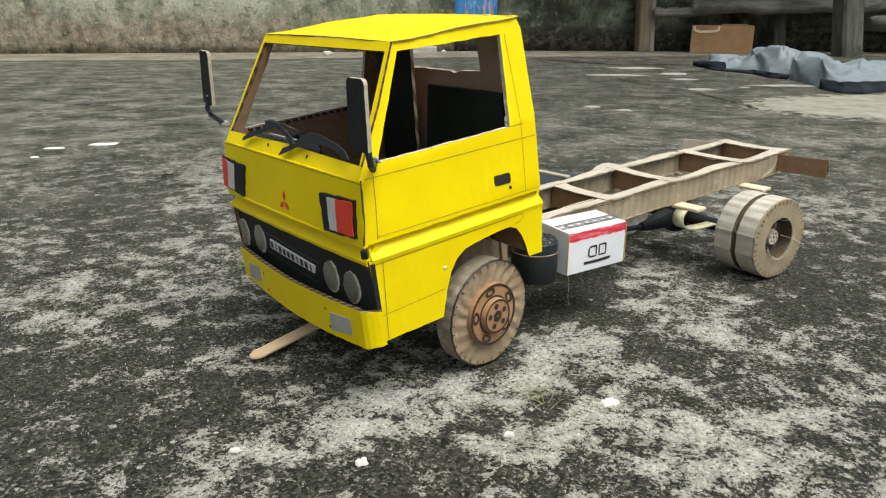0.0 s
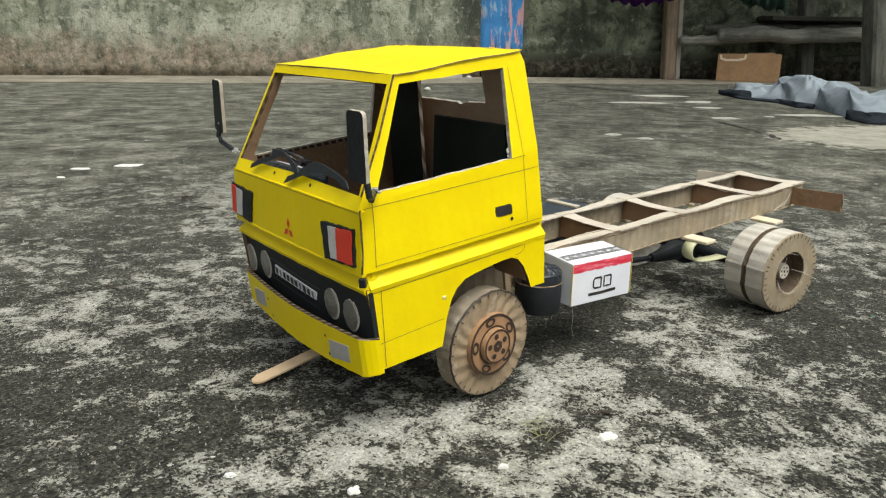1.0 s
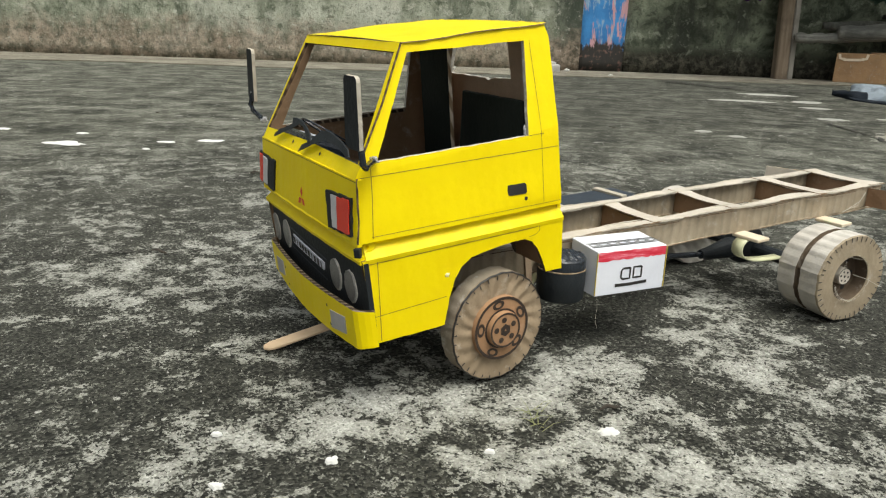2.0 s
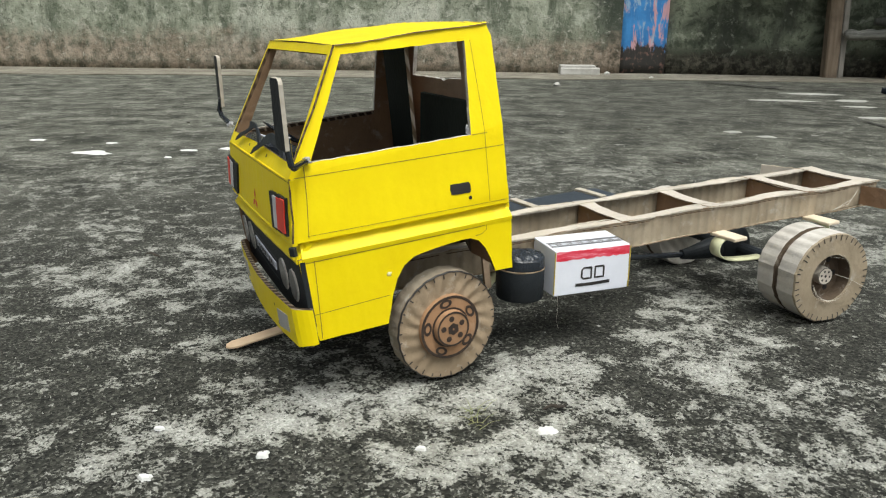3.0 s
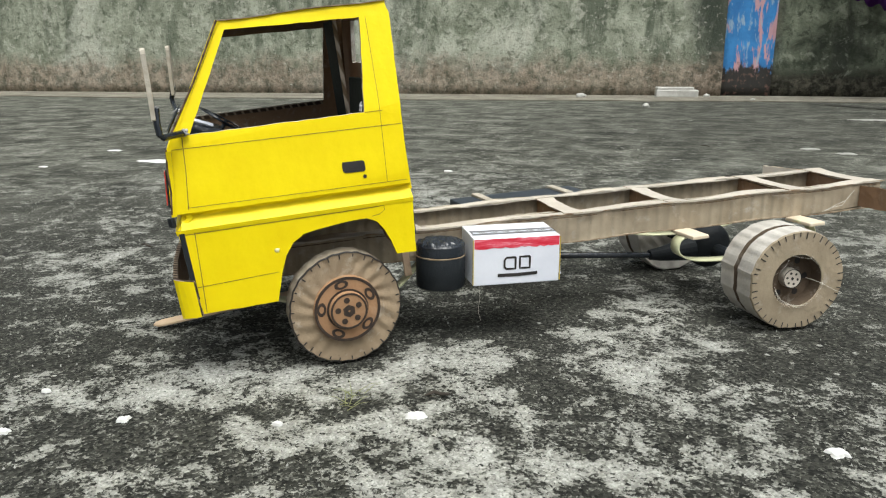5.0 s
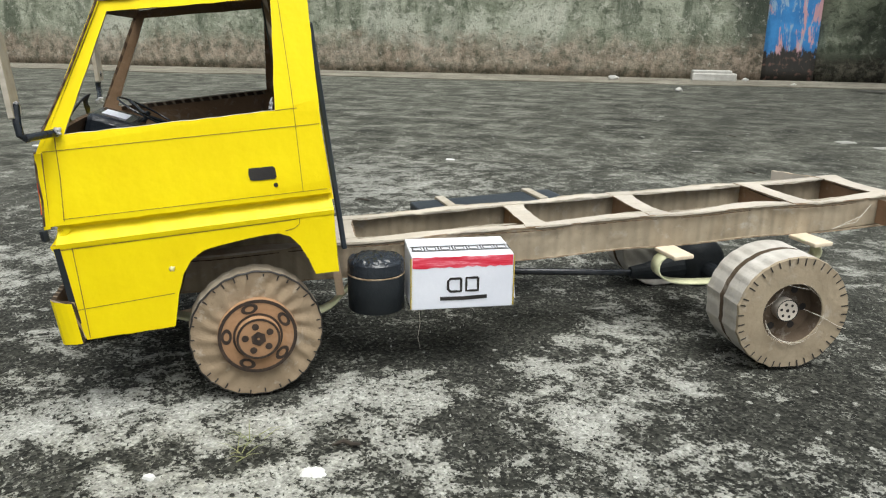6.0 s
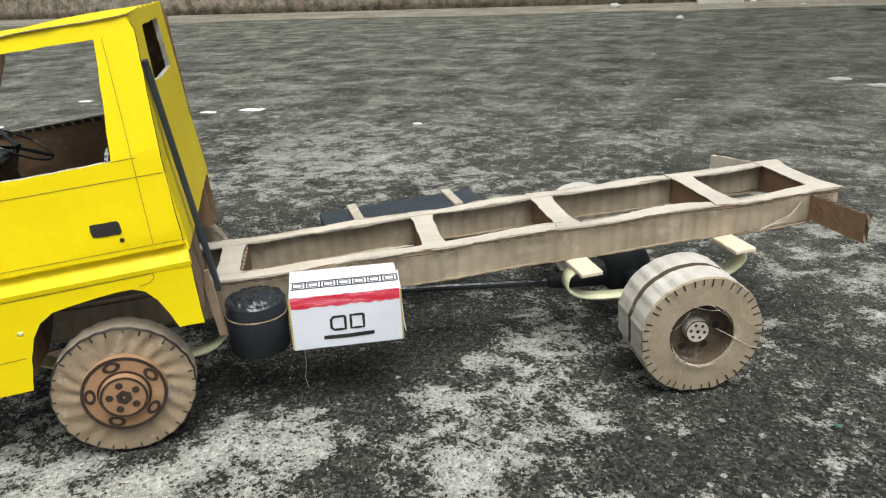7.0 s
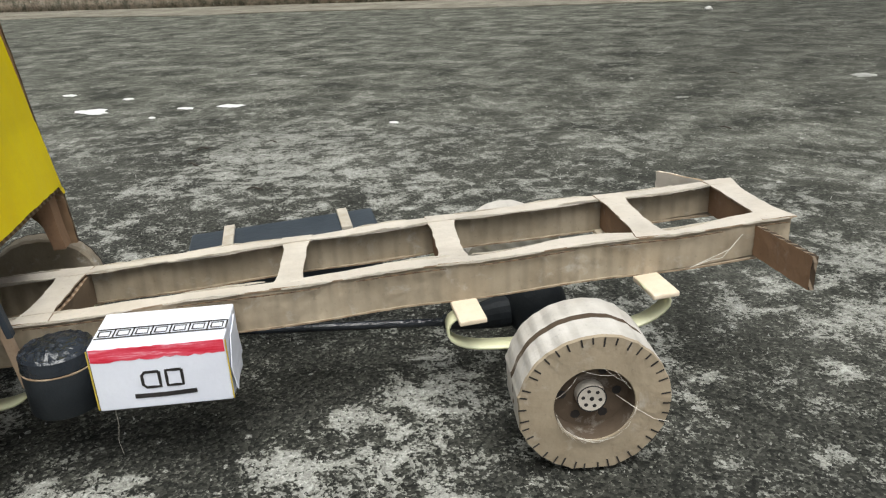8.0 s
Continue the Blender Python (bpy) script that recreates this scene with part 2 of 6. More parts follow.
def sweep(path, radius, sides=10, bm=None, slot=0, flat=1.0, taper=None):
    """A rod along a path; flat squashes it, taper gives its width from end to end."""
    bm = bm or bmesh.new()
    pts = [Vector(p) for p in path]
    rings = []
    for i, p in enumerate(pts):
        d = (pts[min(i + 1, len(pts) - 1)] - pts[max(i - 1, 0)]).normalized()
        u = d.cross(Vector((0, 0, 1)) if abs(d.z) < 0.9 else Vector((1, 0, 0))).normalized()
        v = d.cross(u)
        r = radius * (taper(i / (len(pts) - 1)) if taper else 1.0)
        rings.append([bm.verts.new(p + (u * math.cos(a) + v * math.sin(a) * flat) * r) for a in (2 * math.pi * k / sides for k in range(sides))])
    for a, b in zip(rings, rings[1:]):
        for k in range(sides):
            bm.faces.new((a[k], a[(k + 1) % sides], b[(k + 1) % sides], b[k])).material_index = slot
    for r in (rings[0][::-1], rings[-1]):
        bm.faces.new(r).material_index = slot
    return bm


def lathe(profile, n=48, bm=None, slots=None, close=False, wobble=None):
    """Turn a profile of (radius, y) round the y axis. slots: material by profile segment. wobble(angle, j): radius factor."""
    bm = bm or bmesh.new()
    rings = []
    for j, (r, y) in enumerate(profile):
        rings.append([bm.verts.new((r * (wobble(2 * math.pi * k / n, j) if wobble else 1) * math.cos(2 * math.pi * k / n), y, r * (wobble(2 * math.pi * k / n, j) if wobble else 1) * math.sin(2 * math.pi * k / n))) for k in range(n)] if r > 1e-6 else [bm.verts.new((0, y, 0))])
    for j, (a, b) in enumerate(zip(rings, rings[1:])):
        for k in range(n):
            q = [a[k % len(a)], a[(k + 1) % len(a)], b[(k + 1) % len(b)], b[k % len(b)]]
            q = list(dict.fromkeys(q))
            f = bm.faces.new(q)
            f.material_index = slots[j] if slots else 0
    bmesh.ops.recalc_face_normals(bm, faces=bm.faces)
    return bm


def ribbon(points, width, place, lift=0.00025, bm=None, slot=0, step=0.004):
    """A drawn line: a narrow strip that follows a sheet just above its face."""
    bm = bm or bmesh.new()
    pts = []
    for a, b in zip(points, points[1:]):
        a, b = Vector(a), Vector(b)
        n = max(1, round((b - a).length / step))
        pts += [a.lerp(b, i / n) for i in range(n)]
    pts.append(Vector(points[-1]))
    rows = []
    for i, p in enumerate(pts):
        d = (pts[min(i + 1, len(pts) - 1)] - pts[max(i - 1, 0)]).normalized()
        s = Vector((-d.y, d.x)) * width / 2
        rows.append([bm.verts.new(place(*(p + s), -lift)), bm.verts.new(place(*(p - s), -lift))])
    for a, b in zip(rows, rows[1:]):
        bm.faces.new((a[0], a[1], b[1], b[0])).material_index = slot
    return bm


def disc_on(cx, cy, r, place, lift=0.0004, n=16, bm=None, slot=0, sx=1.0, rot=0.0, hole=0.0):
    """A flat spot or ring lying on a sheet."""
    bm = bm or bmesh.new()
    def at(rad, a):
        u, v = rad * math.cos(a) * sx, rad * math.sin(a)
        return place(cx + u * math.cos(rot) - v * math.sin(rot), cy + u * math.sin(rot) + v * math.cos(rot), -lift)
    ring = [bm.verts.new(at(r, 2 * math.pi * k / n)) for k in range(n)]
    if hole:
        inner = [bm.verts.new(at(hole, 2 * math.pi * k / n)) for k in range(n)]
        for k in range(n):
            bm.faces.new((ring[k], ring[(k + 1) % n], inner[(k + 1) % n], inner[k])).material_index = slot
    else:
        bm.faces.new(ring).material_index = slot
    return bm


def lump(r, seed, squash=0.6, sub=2, rough=0.3):
    """A small uneven lump: glue, pebble."""
    bm = bmesh.new()
    bmesh.ops.create_icosphere(bm, subdivisions=sub, radius=1.0)
    for v in bm.verts:
        k = 1 + rough * noise.noise(v.co * 1.6 + Vector((seed * 7.3, seed, 0)))
        v.co = Vector((v.co.x * r * k, v.co.y * r * k, v.co.z * r * squash * k))
    for f in bm.faces:
        f.smooth = True
    return bm


def curtain(u0, u1, n, low, high, rows, thick, place, jitter=0.0002, seed=1):
    """A bent sheet as a grid: slot 0 its face, 1 its cut edges, 2 its back."""
    rnd = random.Random(seed)
    bm = bmesh.new()
    front, back = [], []
    for i in range(n + 1):
        u = u0 + (u1 - u0) * i / n
        a, b = low(u) + rnd.uniform(-jitter, jitter), high(u) + rnd.uniform(-jitter, jitter)
        front.append([bm.verts.new(place(u, a + (b - a) * j / rows, 0)) for j in range(rows + 1)])
        back.append([bm.verts.new(place(u, a + (b - a) * j / rows, thick)) for j in range(rows + 1)])
    for i in range(n):
        for j in range(rows):
            bm.faces.new((front[i][j], front[i + 1][j], front[i + 1][j + 1], front[i][j + 1])).material_index = 0
            bm.faces.new((back[i][j + 1], back[i + 1][j + 1], back[i + 1][j], back[i][j])).material_index = 2
        for j in (0, rows):
            bm.faces.new((front[i][j], back[i][j], back[i + 1][j], front[i + 1][j])).material_index = 1
    for i in (0, n):
        for j in range(rows):
            bm.faces.new((front[i][j], front[i][j + 1], back[i][j + 1], back[i][j])).material_index = 1
    bmesh.ops.recalc_face_normals(bm, faces=bm.faces)
    return bm


def along(points):
    """A height by straight pieces through (u, v) points."""
    def f(u):
        for (a, va), (b, vb) in zip(points, points[1:]):
            if u <= b:
                return va + (vb - va) * max(0.0, (u - a) / (b - a))
        return points[-1][1]
    return f

# ---- the cardboard truck ----
# its own axes: x to its tail, y across to its far side, z up; the front hub's outer face stands over the origin
truck = thing("toy_truck", "handmade yellow cardboard toy truck with a bare brown cardboard chassis", "toy truck", at=pose(0.047, 0.445, 0, 0, 0, 34.5))
CAB = pose(0, 0, 0, 0, -8, 4.2)
MID = 0.0955
SHEET = [YELLOW, EDGE_DARK, BROWN_IN]


def cab(name, bm, material, label="", parent=None, smooth=False):
    return part(name, bm, material, parent or truck, label, None if parent else CAB, smooth)


def near_y(z):
    return 0.0066 + max(0.0, z - 0.115) * 0.085 + max(0.0, z - 0.157) * 0.14


def side_place(far):
    if far:
        return lambda x, z, w: (x, 2 * MID - near_y(z) + max(0.0, z - 0.157) * 0.085 - w, z)
    return lambda x, z, w: (x, near_y(z) + w, z)


def low_place(far):
    if far:
        return lambda x, z, w: (x, 2 * MID - 0.0058 - w, z)
    return lambda x, z, w: (x, 0.0058 + w, z)


SIDE = [(-0.0822, 0.1166), (0.0580, 0.1092), (0.0598, 0.146), (0.0650, 0.213), (0.0628, 0.2200), (0.012, 0.2208), (-0.0362, 0.2203), (-0.0552, 0.189), (-0.0780, 0.1545)]
SIDE_WINDOW = [(-0.0653, 0.1600), (0.0376, 0.1566), (0.0460, 0.2122), (-0.0338, 0.2152)]
SKIRT = [(-0.0838, 0.1068), (-0.0828, 0.073), (-0.0800, 0.0540), (-0.0355, 0.0518), (-0.0335, 0.0582), (-0.0302, 0.069), (-0.0253, 0.0795), (-0.0198, 0.0864), (-0.0125, 0.0906),
         (0.004, 0.0922), (0.02, 0.0928), (0.0275, 0.0924), (0.033, 0.0893), (0.0372, 0.0835), (0.0405, 0.0752), (0.0430, 0.0655), (0.0558, 0.0645), (0.0585, 0.1015)]


def moulding(far):
    """The folded waistline: an undercut, then a shoulder that stands out."""
    bm = bmesh.new()
    prof = [(0.0082, 0.1176), (0.0079, 0.1162), (0.0104, 0.1142), (0.0102, 0.1132), (0.0050, 0.1072), (0.0054, 0.1048), (0.009, 0.1048), (0.014, 0.113), (0.012, 0.1180)]
    rows = []
    for i in range(25):
        x = -0.0815 + i * 0.1402 / 24
        k = 0.0002 * math.sin(i * 2.1)
        row = []
        for y, z in prof:
            yy = y + k
            row.append(bm.verts.new((x + (0.004 if z > 0.115 and i == 0 else 0.0012 if z > 0.1085 and i == 0 else 0), 2 * MID - yy if far else yy, z - 0.05 * (x + 0.083))))
        rows.append(row)
    n = len(prof)
    for a, b in zip(rows, rows[1:]):
        for j in range(n):
            f = bm.faces.new((a[j], a[(j + 1) % n], b[(j + 1) % n], b[j]))
            f.material_index = 0 if j < 5 else 2
    for r in (rows[0], rows[-1]):
        bm.faces.new(r).material_index = 0
    bmesh.ops.recalc_face_normals(bm, faces=bm.faces)
    return bm


for far in (False, True):
    pl, lo = side_place(far), low_place(far)
    door = cab("side_panel", plate(SIDE, [SIDE_WINDOW], 0.003, pl, seed=3 + far, hole_slot=3), [*SHEET, EDGE_TORN], "yellow side with a cut-out door window")
    skirt = cab("lower_side_panel", plate(SKIRT, (), 0.003, lo, seed=5 + far), SHEET, "yellow lower side with a wheel arch")
    cab("waist_moulding", moulding(far), SHEET, "folded yellow waistline")
    # pen lines of the door
    ink = ribbon([(-0.0768, 0.1533), (0.0589, 0.1465)], 0.00036, pl)
    ribbon([(0.0497, 0.2122), (0.0478, 0.166), (0.0442, 0.1128)], 0.0003, pl, bm=ink)
    ribbon([(-0.0697, 0.1595), (-0.0717, 0.14), (-0.0750, 0.1182)], 0.00045, pl, bm=ink)
    ribbon([(0.0376, 0.1566), (0.049, 0.1562)], 0.00036, pl, bm=ink)
    ribbon([(-0.0755, 0.1192), (0.057, 0.1118)], 0.0003, pl, bm=ink)
    part("pen_line", ink, INK_BROWN, door)
    ink = ribbon([(-0.0815, 0.1040), (0.033, 0.0985), (0.0385, 0.0985), (0.0395, 0.0992)], 0.00036, lo)
    ribbon([(0.0395, 0.0998), (0.0393, 0.0955), (0.036, 0.0935), (0.031, 0.093)], 0.00036, lo, bm=ink)
    ribbon([(-0.0745, 0.1066), (-0.0763, 0.08), (-0.0782, 0.0550)], 0.00045, lo, bm=ink)
    ribbon([(-0.0822, 0.0712), (-0.032, 0.0702)], 0.00036, lo, bm=ink)
    part("pen_line", ink, INK_BROWN, skirt)
    # black handle, key hole
    grip = plate([(0.0185, 0.1292), (0.0178, 0.1262), (0.0182, 0.1232), (0.0195, 0.1226), (0.0307, 0.1216), (0.032, 0.1226), (0.032, 0.1272), (0.031, 0.1284)], (), -0.0004, pl, 0.003, 0.0001, 8)
    part("door_handle", grip, INK, door, "flat black door handle")
    part("key_hole", disc_on(0.0308, 0.1185, 0.0012, pl), INK, door)
    chip = lump(0.0016, 4, 0.12, 2, 0.9)
    bmesh.ops.transform(chip, matrix=Matrix.Translation(lo(-0.0303, 0.0838, 0)) @ pose(0, 0, 0, 90, 0, 0), verts=chip.verts)
    if not far:
        part("paper_tear", chip, TORN, skirt, "small torn white spot")
        # curled paper and glue at the window's rear corner
        g = lump(0.0026, 9, 0.25, 3, 1.4)
        for v in g.verts:
            v.co.x *= 0.35
        bmesh.ops.transform(g, matrix=Matrix.Translation(pl(0.0362, 0.1600, 0.0015)) @ pose(0, 0, 0, 70, 20, 0), verts=g.verts)
        part("glue", g, GLUE, door, "smear of dried glue")

# roof
def roof_place(x, y, w):
    return (x, y, 0.2209 + (y - 0.023) * 0.006 + 0.0009 * math.sin((y - 0.02) / 0.151 * math.pi) + 0.0005 * math.sin(x * 90) - w)


rbm = bmesh.new()
NX, NY = 14, 18
top, bot = {}, {}
rr = random.Random(12)
for i in range(NX + 1):
    for j in range(NY + 1):
        x, y = -0.0378 + 0.1020 * i / NX, 0.0232 + 0.1510 * j / NY
        if i in (0, NX):
            x += rr.uniform(-0.0004, 0.0004)
        if j in (0, NY):
            y += rr.uniform(-0.0004, 0.0004)
        if i == NX:
            x -= 0.003 * (j / NY)
        top[i, j] = rbm.verts.new(roof_place(x, y, 0))
        bot[i, j] = rbm.verts.new(roof_place(x, y, 0.0005))
for i in range(NX):
    for j in range(NY):
        rbm.faces.new((top[i, j], top[i + 1, j], top[i + 1, j + 1], top[i, j + 1])).material_index = 0
        rbm.faces.new((bot[i, j + 1], bot[i + 1, j + 1], bot[i + 1, j], bot[i, j])).material_index = 2
rim = [(i, 0) for i in range(NX)] + [(NX, j) for j in range(NY)] + [(i, NY) for i in range(NX, 0, -1)] + [(0, j) for j in range(NY, 0, -1)]
for a, b in zip(rim, rim[1:] + rim[:1]):
    rbm.faces.new((top[a], bot[a], bot[b], top[b])).material_index = 1
roof = cab("roof", rbm, [YELLOW, EDGE_SOFT, BROWN_IN], "flat yellow roof with a fluted cut edge")

# windscreen frame: header, thin pillars and cowl in one sloping sheet
def screen_place(y, s, w):
    return (-0.0775 + 0.0396 * s + w * 0.85, y, 0.157 + 0.0640 * s - w * 0.5)


cab("windscreen_frame", plate([(0.0098, -0.062), (0.1812, -0.062), (0.1809, 0.03), (0.1732, 1.01), (0.0230, 1.0), (0.0101, 0.03)], [[(0.0140, 0.050), (0.097, 0.072), (0.1785, 0.050), (0.1708, 0.930), (0.0250, 0.925)]], 0.002, screen_place, 0.03, 0.0, 21, hole_slot=3), [YELLOW_FRONT, YELLOW_FRONT, BROWN_IN, EDGE_DARK], "yellow windscreen surround without glass")

# upper front: sloping sheet between the cowl and the waist
def front_place(y, z, w):
    bow = 0.0012 * math.sin(max(0.0, min(1.0, (y - 0.005) / 0.181)) * math.pi)
    return (-0.0793 - bow - (0.157 - z) * 0.14 + w, y, z)


FRONT_SHEET = [YELLOW_FRONT, YELLOW_FRONT, BROWN_IN]
fp = curtain(0.0068, 0.1842, 40, lambda y: 0.1152, along([(0.0068, 0.1530), (0.095, 0.1536), (0.1842, 0.1530)]), 6, 0.003, front_place, 0.0002, 23)
front = cab("front_panel", fp, FRONT_SHEET, "yellow front sheet under the windscreen")
for y0, s0 in ((0.1195, 0.018), (0.0690, 0.012)):
    part("nozzle_hole", disc_on(y0, 0.0, 0.0012, lambda y, z, w, s0=s0: screen_place(y, s0 + z / 0.075, w)), INK, front)
part("pen_line", ribbon([(0.0085, 0.1519), (0.095, 0.1525), (0.182, 0.1519)], 0.0004, front_place), INK_BROWN, front)
# red three-lobed badge
badge = bmesh.new()
for ang in (90, 214, 326):
    a = radians(ang)
    d, s = Vector((math.cos(a), math.sin(a))), Vector((-math.sin(a), math.cos(a)))
    q = [Vector((0.0950, 0.1258)) + v for v in (d * 0.0004, d * 0.0038 + s * 0.0021, d * 0.0078, d * 0.0038 - s * 0.0021)]
    badge.faces.new([badge.verts.new(front_place(p.x, p.y, -0.0004)) for p in q])
part("badge", badge, RED_LAMP, front, "red paper badge")

# corner lamps: black backing, white and red panes
for far in (False, True):
    mir = (lambda y: 0.2000 - y) if far else (lambda y: y)
    box_pts = [(mir(0.0122), 0.1205), (mir(0.0458), 0.1184), (mir(0.0500), 0.1404), (mir(0.0130), 0.1425)]
    lamp = cab("corner_lamp", plate(box_pts, (), -0.0014, front_place, 0.003, 0.00045, 31 + far), [BLACK, BLACK, BLACK], "black corner lamp with white and red panes", front)
    lamp_place = lambda y, z, w: front_place(y, z, w - 0.0016)
    w0, w1 = (0.0302, 0.0395) if not far else (0.0215, 0.0325)
    part("white_pane", plate([(mir(w1 - 0.0010), 0.1206), (mir(w1 + 0.0013), 0.1395), (mir(w0 + 0.0012), 0.1402), (mir(w0), 0.1208)], (), -0.0004, lamp_place, 0.003, 0.0003, 2), PANE_WHITE, front, "greyish white paper pane")
    part("red_pane", plate([(mir(w0 - 0.0004), 0.1208), (mir(w0 + 0.0010), 0.1402), (mir(0.0146), 0.1412), (mir(0.0136), 0.1218)], (), -0.0006, lamp_place, 0.003, 0.0006, 4), RED_LAMP, front, "red paper pane")

# waist moulding across the front
bm = bmesh.new()
prof = [(-0.0846, 0.1180), (-0.0854, 0.1168), (-0.0806, 0.1142), (-0.0808, 0.1130), (-0.0850, 0.1062), (-0.0846, 0.1040), (-0.081, 0.1036), (-0.077, 0.113), (-0.079, 0.1180)]
rows = []
for i in range(25):
    y = 0.0086 + i * 0.1755 / 24
    bow = 0.0012 * math.sin(i / 24 * math.pi)
    rows.append([bm.verts.new((x - bow + (0.0035 if i in (0, 24) and z > 0.108 else 0), y + (0.0016 if z < 0.108 and x < -0.084 else 0) * ((i == 24) - (i == 0)), z + 0.0002 * math.sin(i * 1.7))) for x, z in prof])
for a, b in zip(rows, rows[1:]):
    for j in range(9):
        bm.faces.new((a[j], a[(j + 1) % 9], b[(j + 1) % 9], b[j])).material_index = 0 if j < 5 else 2
for r in (rows[0], rows[-1]):
    bm.faces.new(r).material_index = 0
bmesh.ops.recalc_face_normals(bm, faces=bm.faces)
cab("waist_moulding", bm, FRONT_SHEET, "folded yellow waistline")

# black grille sheet with its lamps
def grille_place(y, z, w):
    bow = 0.0012 * math.sin(max(0.0, min(1.0, (y - 0.005) / 0.181)) * math.pi)
    return (-0.0833 - bow + 0.013 * max(0.0, y - 0.06) + w, y, z)


lamps_at = [(0.1775, 0.0850), (0.1500, 0.0866), (0.0516, 0.0857), (0.0290, 0.0846)]
grille = cab("grille", curtain(0.0052, 0.1848, 40, lambda y: 0.064, lambda y: 0.1052, 4, 0.003, grille_place, 0.0002, 41), [BLACK, BLACK, BROWN_IN], "black paper grille with round lamps")
for k, (y, z) in enumerate(lamps_at):
    circle = [2 * math.pi * i / 30 for i in range(30)]
    rag = [0.0009 * noise.noise((math.cos(a) * 3 + k * 3, math.sin(a) * 3, k)) for a in circle]
    rim_ring = plate([(y + (0.0083 + g) * math.cos(a) - 0.12 * (0.0110 * math.sin(a)) - 0.0008, z - 0.0004 + (0.0110 + g) * math.sin(a)) for a, g in zip(circle, rag)], (), -0.0005, grille_place, 0.0011, 0.00025, 70 + k)
    part("lamp_rim", rim_ring, LAMP_PAPER, grille, "ragged pale paper rim")
    lens = plate([(y + (0.0078 + g) * math.cos(a) - 0.12 * (0.0103 * math.sin(a)), z + (0.0103 + g) * math.sin(a) + 0.0002) for a, g in zip(circle, rag[7:] + rag[:7])], (), -0.0004, lambda y, z, w: grille_place(y, z, w - 0.0006), 0.0011, 0.0002, 50 + k)
    part("headlamp", lens, FOIL, grille, "round grey foil headlamp")
frame_line = ribbon([(0.138, 0.0945), (0.0640, 0.0912)], 0.0012, grille_place, 0.0006)
ribbon([(0.138, 0.0945), (0.139, 0.0795), (0.068, 0.0762)], 0.0012, grille_place, 0.0006, bm=frame_line)
part("grille_rib", frame_line, BLACK_BLUE, grille)
plate_bm = plate([(0.1335, 0.0838), (0.1315, 0.0908), (0.0700, 0.0874), (0.0722, 0.0815)], (), -0.0007, grille_place, 0.02, 0.0001, 61)
for i in range(10):
    y = 0.1288 - i * 0.00595
    wdt = 0.0016 if i in (1, 6, 9) else 0.0038
    zz = 0.0871 - 0.00028 * i
    q = [(y - wdt / 2, zz - 0.0023), (y + wdt / 2, zz - 0.0023), (y + wdt / 2, zz + 0.0023), (y - wdt / 2, zz + 0.0023)]
    f = plate_bm.faces.new([plate_bm.verts.new(grille_place(*p, -0.0011)) for p in q])
    f.material_index = 3
part("name_plate", plate_bm, [WHITE, WHITE, WHITE, INK], grille, "white strip with a row of dark bars")

# bumper: one bent sheet round the front
def bumper_place(s, z, w):
    """s runs from the near wing round the front to the far wing."""
    L = 0.0125
    if s < L:
        t = s / L
        p, nrm = Vector((-0.0815 - 0.0111 * t, 0.0026 + 0.0050 * t * t)), Vector((-0.3, -1)).lerp(Vector((-1, -0.5)), t).normalized()
    elif s > 0.183 + L:
        t = (s - 0.183 - L) / L
        p, nrm = Vector((-0.0893 + 0.0112 * t * t, 0.1722 + 0.0122 * math.sin(t * math.pi / 2))), Vector((-1, 0.35)).lerp(Vector((-0.1, 1)), t).normalized()
    else:
        t = (s - L) / 0.183
        p, nrm = Vector((-0.0926 - 0.0032 * math.sin(t * math.pi) + 0.0033 * t * t, 0.0076 + 0.1646 * t)), Vector((-1, -0.2 * math.cos(t * math.pi)))
    return (p.x - nrm.x * w, p.y - nrm.y * w, z)


bumper = cab("bumper", curtain(0.0, 0.208, 60, along([(0.0, 0.0538), (0.0125, 0.0535), (0.05, 0.0512), (0.104, 0.0498), (0.158, 0.0508), (0.1955, 0.0528), (0.208, 0.0538)]), along([(0.0, 0.0758), (0.0125, 0.0782), (0.104, 0.0755), (0.1955, 0.0762), (0.208, 0.0748)]), 3, 0.0028, bumper_place, 0.0002, 71), [YELLOW_FRONT, EDGE_FLUTE, BROWN_IN], "yellow wraparound bumper with fluted top edge")
for s0 in (0.0400, 0.172):
    part("fog_lamp", plate([(s0 - 0.0125, 0.0585), (s0 + 0.0125, 0.0548), (s0 + 0.0115, 0.0672), (s0 - 0.0130, 0.0700)], (), -0.0005, bumper_place, 0.02, 0.0001, 73), GREY, bumper, "grey paper rectangle")
for s0, z0 in ((0.056, 0.0688), (0.0535, 0.0568), (0.152, 0.0672), (0.1475, 0.0555)):
    part("bolt_spot", disc_on(s0, z0, 0.0011, bumper_place), INK, bumper)

# back wall with its window
def back_place(y, z, w):
    return (0.0598 + 0.055 * max(0.0, z - 0.146) - w, y, z)


cab("back_panel", plate([(0.0095, 0.1048), (0.181, 0.1042), (0.1800, 0.158), (0.1660, 0.2215), (0.0255, 0.2212), (0.0112, 0.16)], [[(0.0578, 0.1845), (0.078, 0.1840), (0.0860, 0.1820), (0.0900, 0.1832), (0.1395, 0.1838), (0.1300, 0.2134), (0.062, 0.2128)]], 0.003, back_place, 0.006, 0.0004, 81, hole_slot=3), [YELLOW_FRONT, YELLOW_FRONT, BROWN_LIT, EDGE_TORN], "yellow back wall with a roughly cut window")
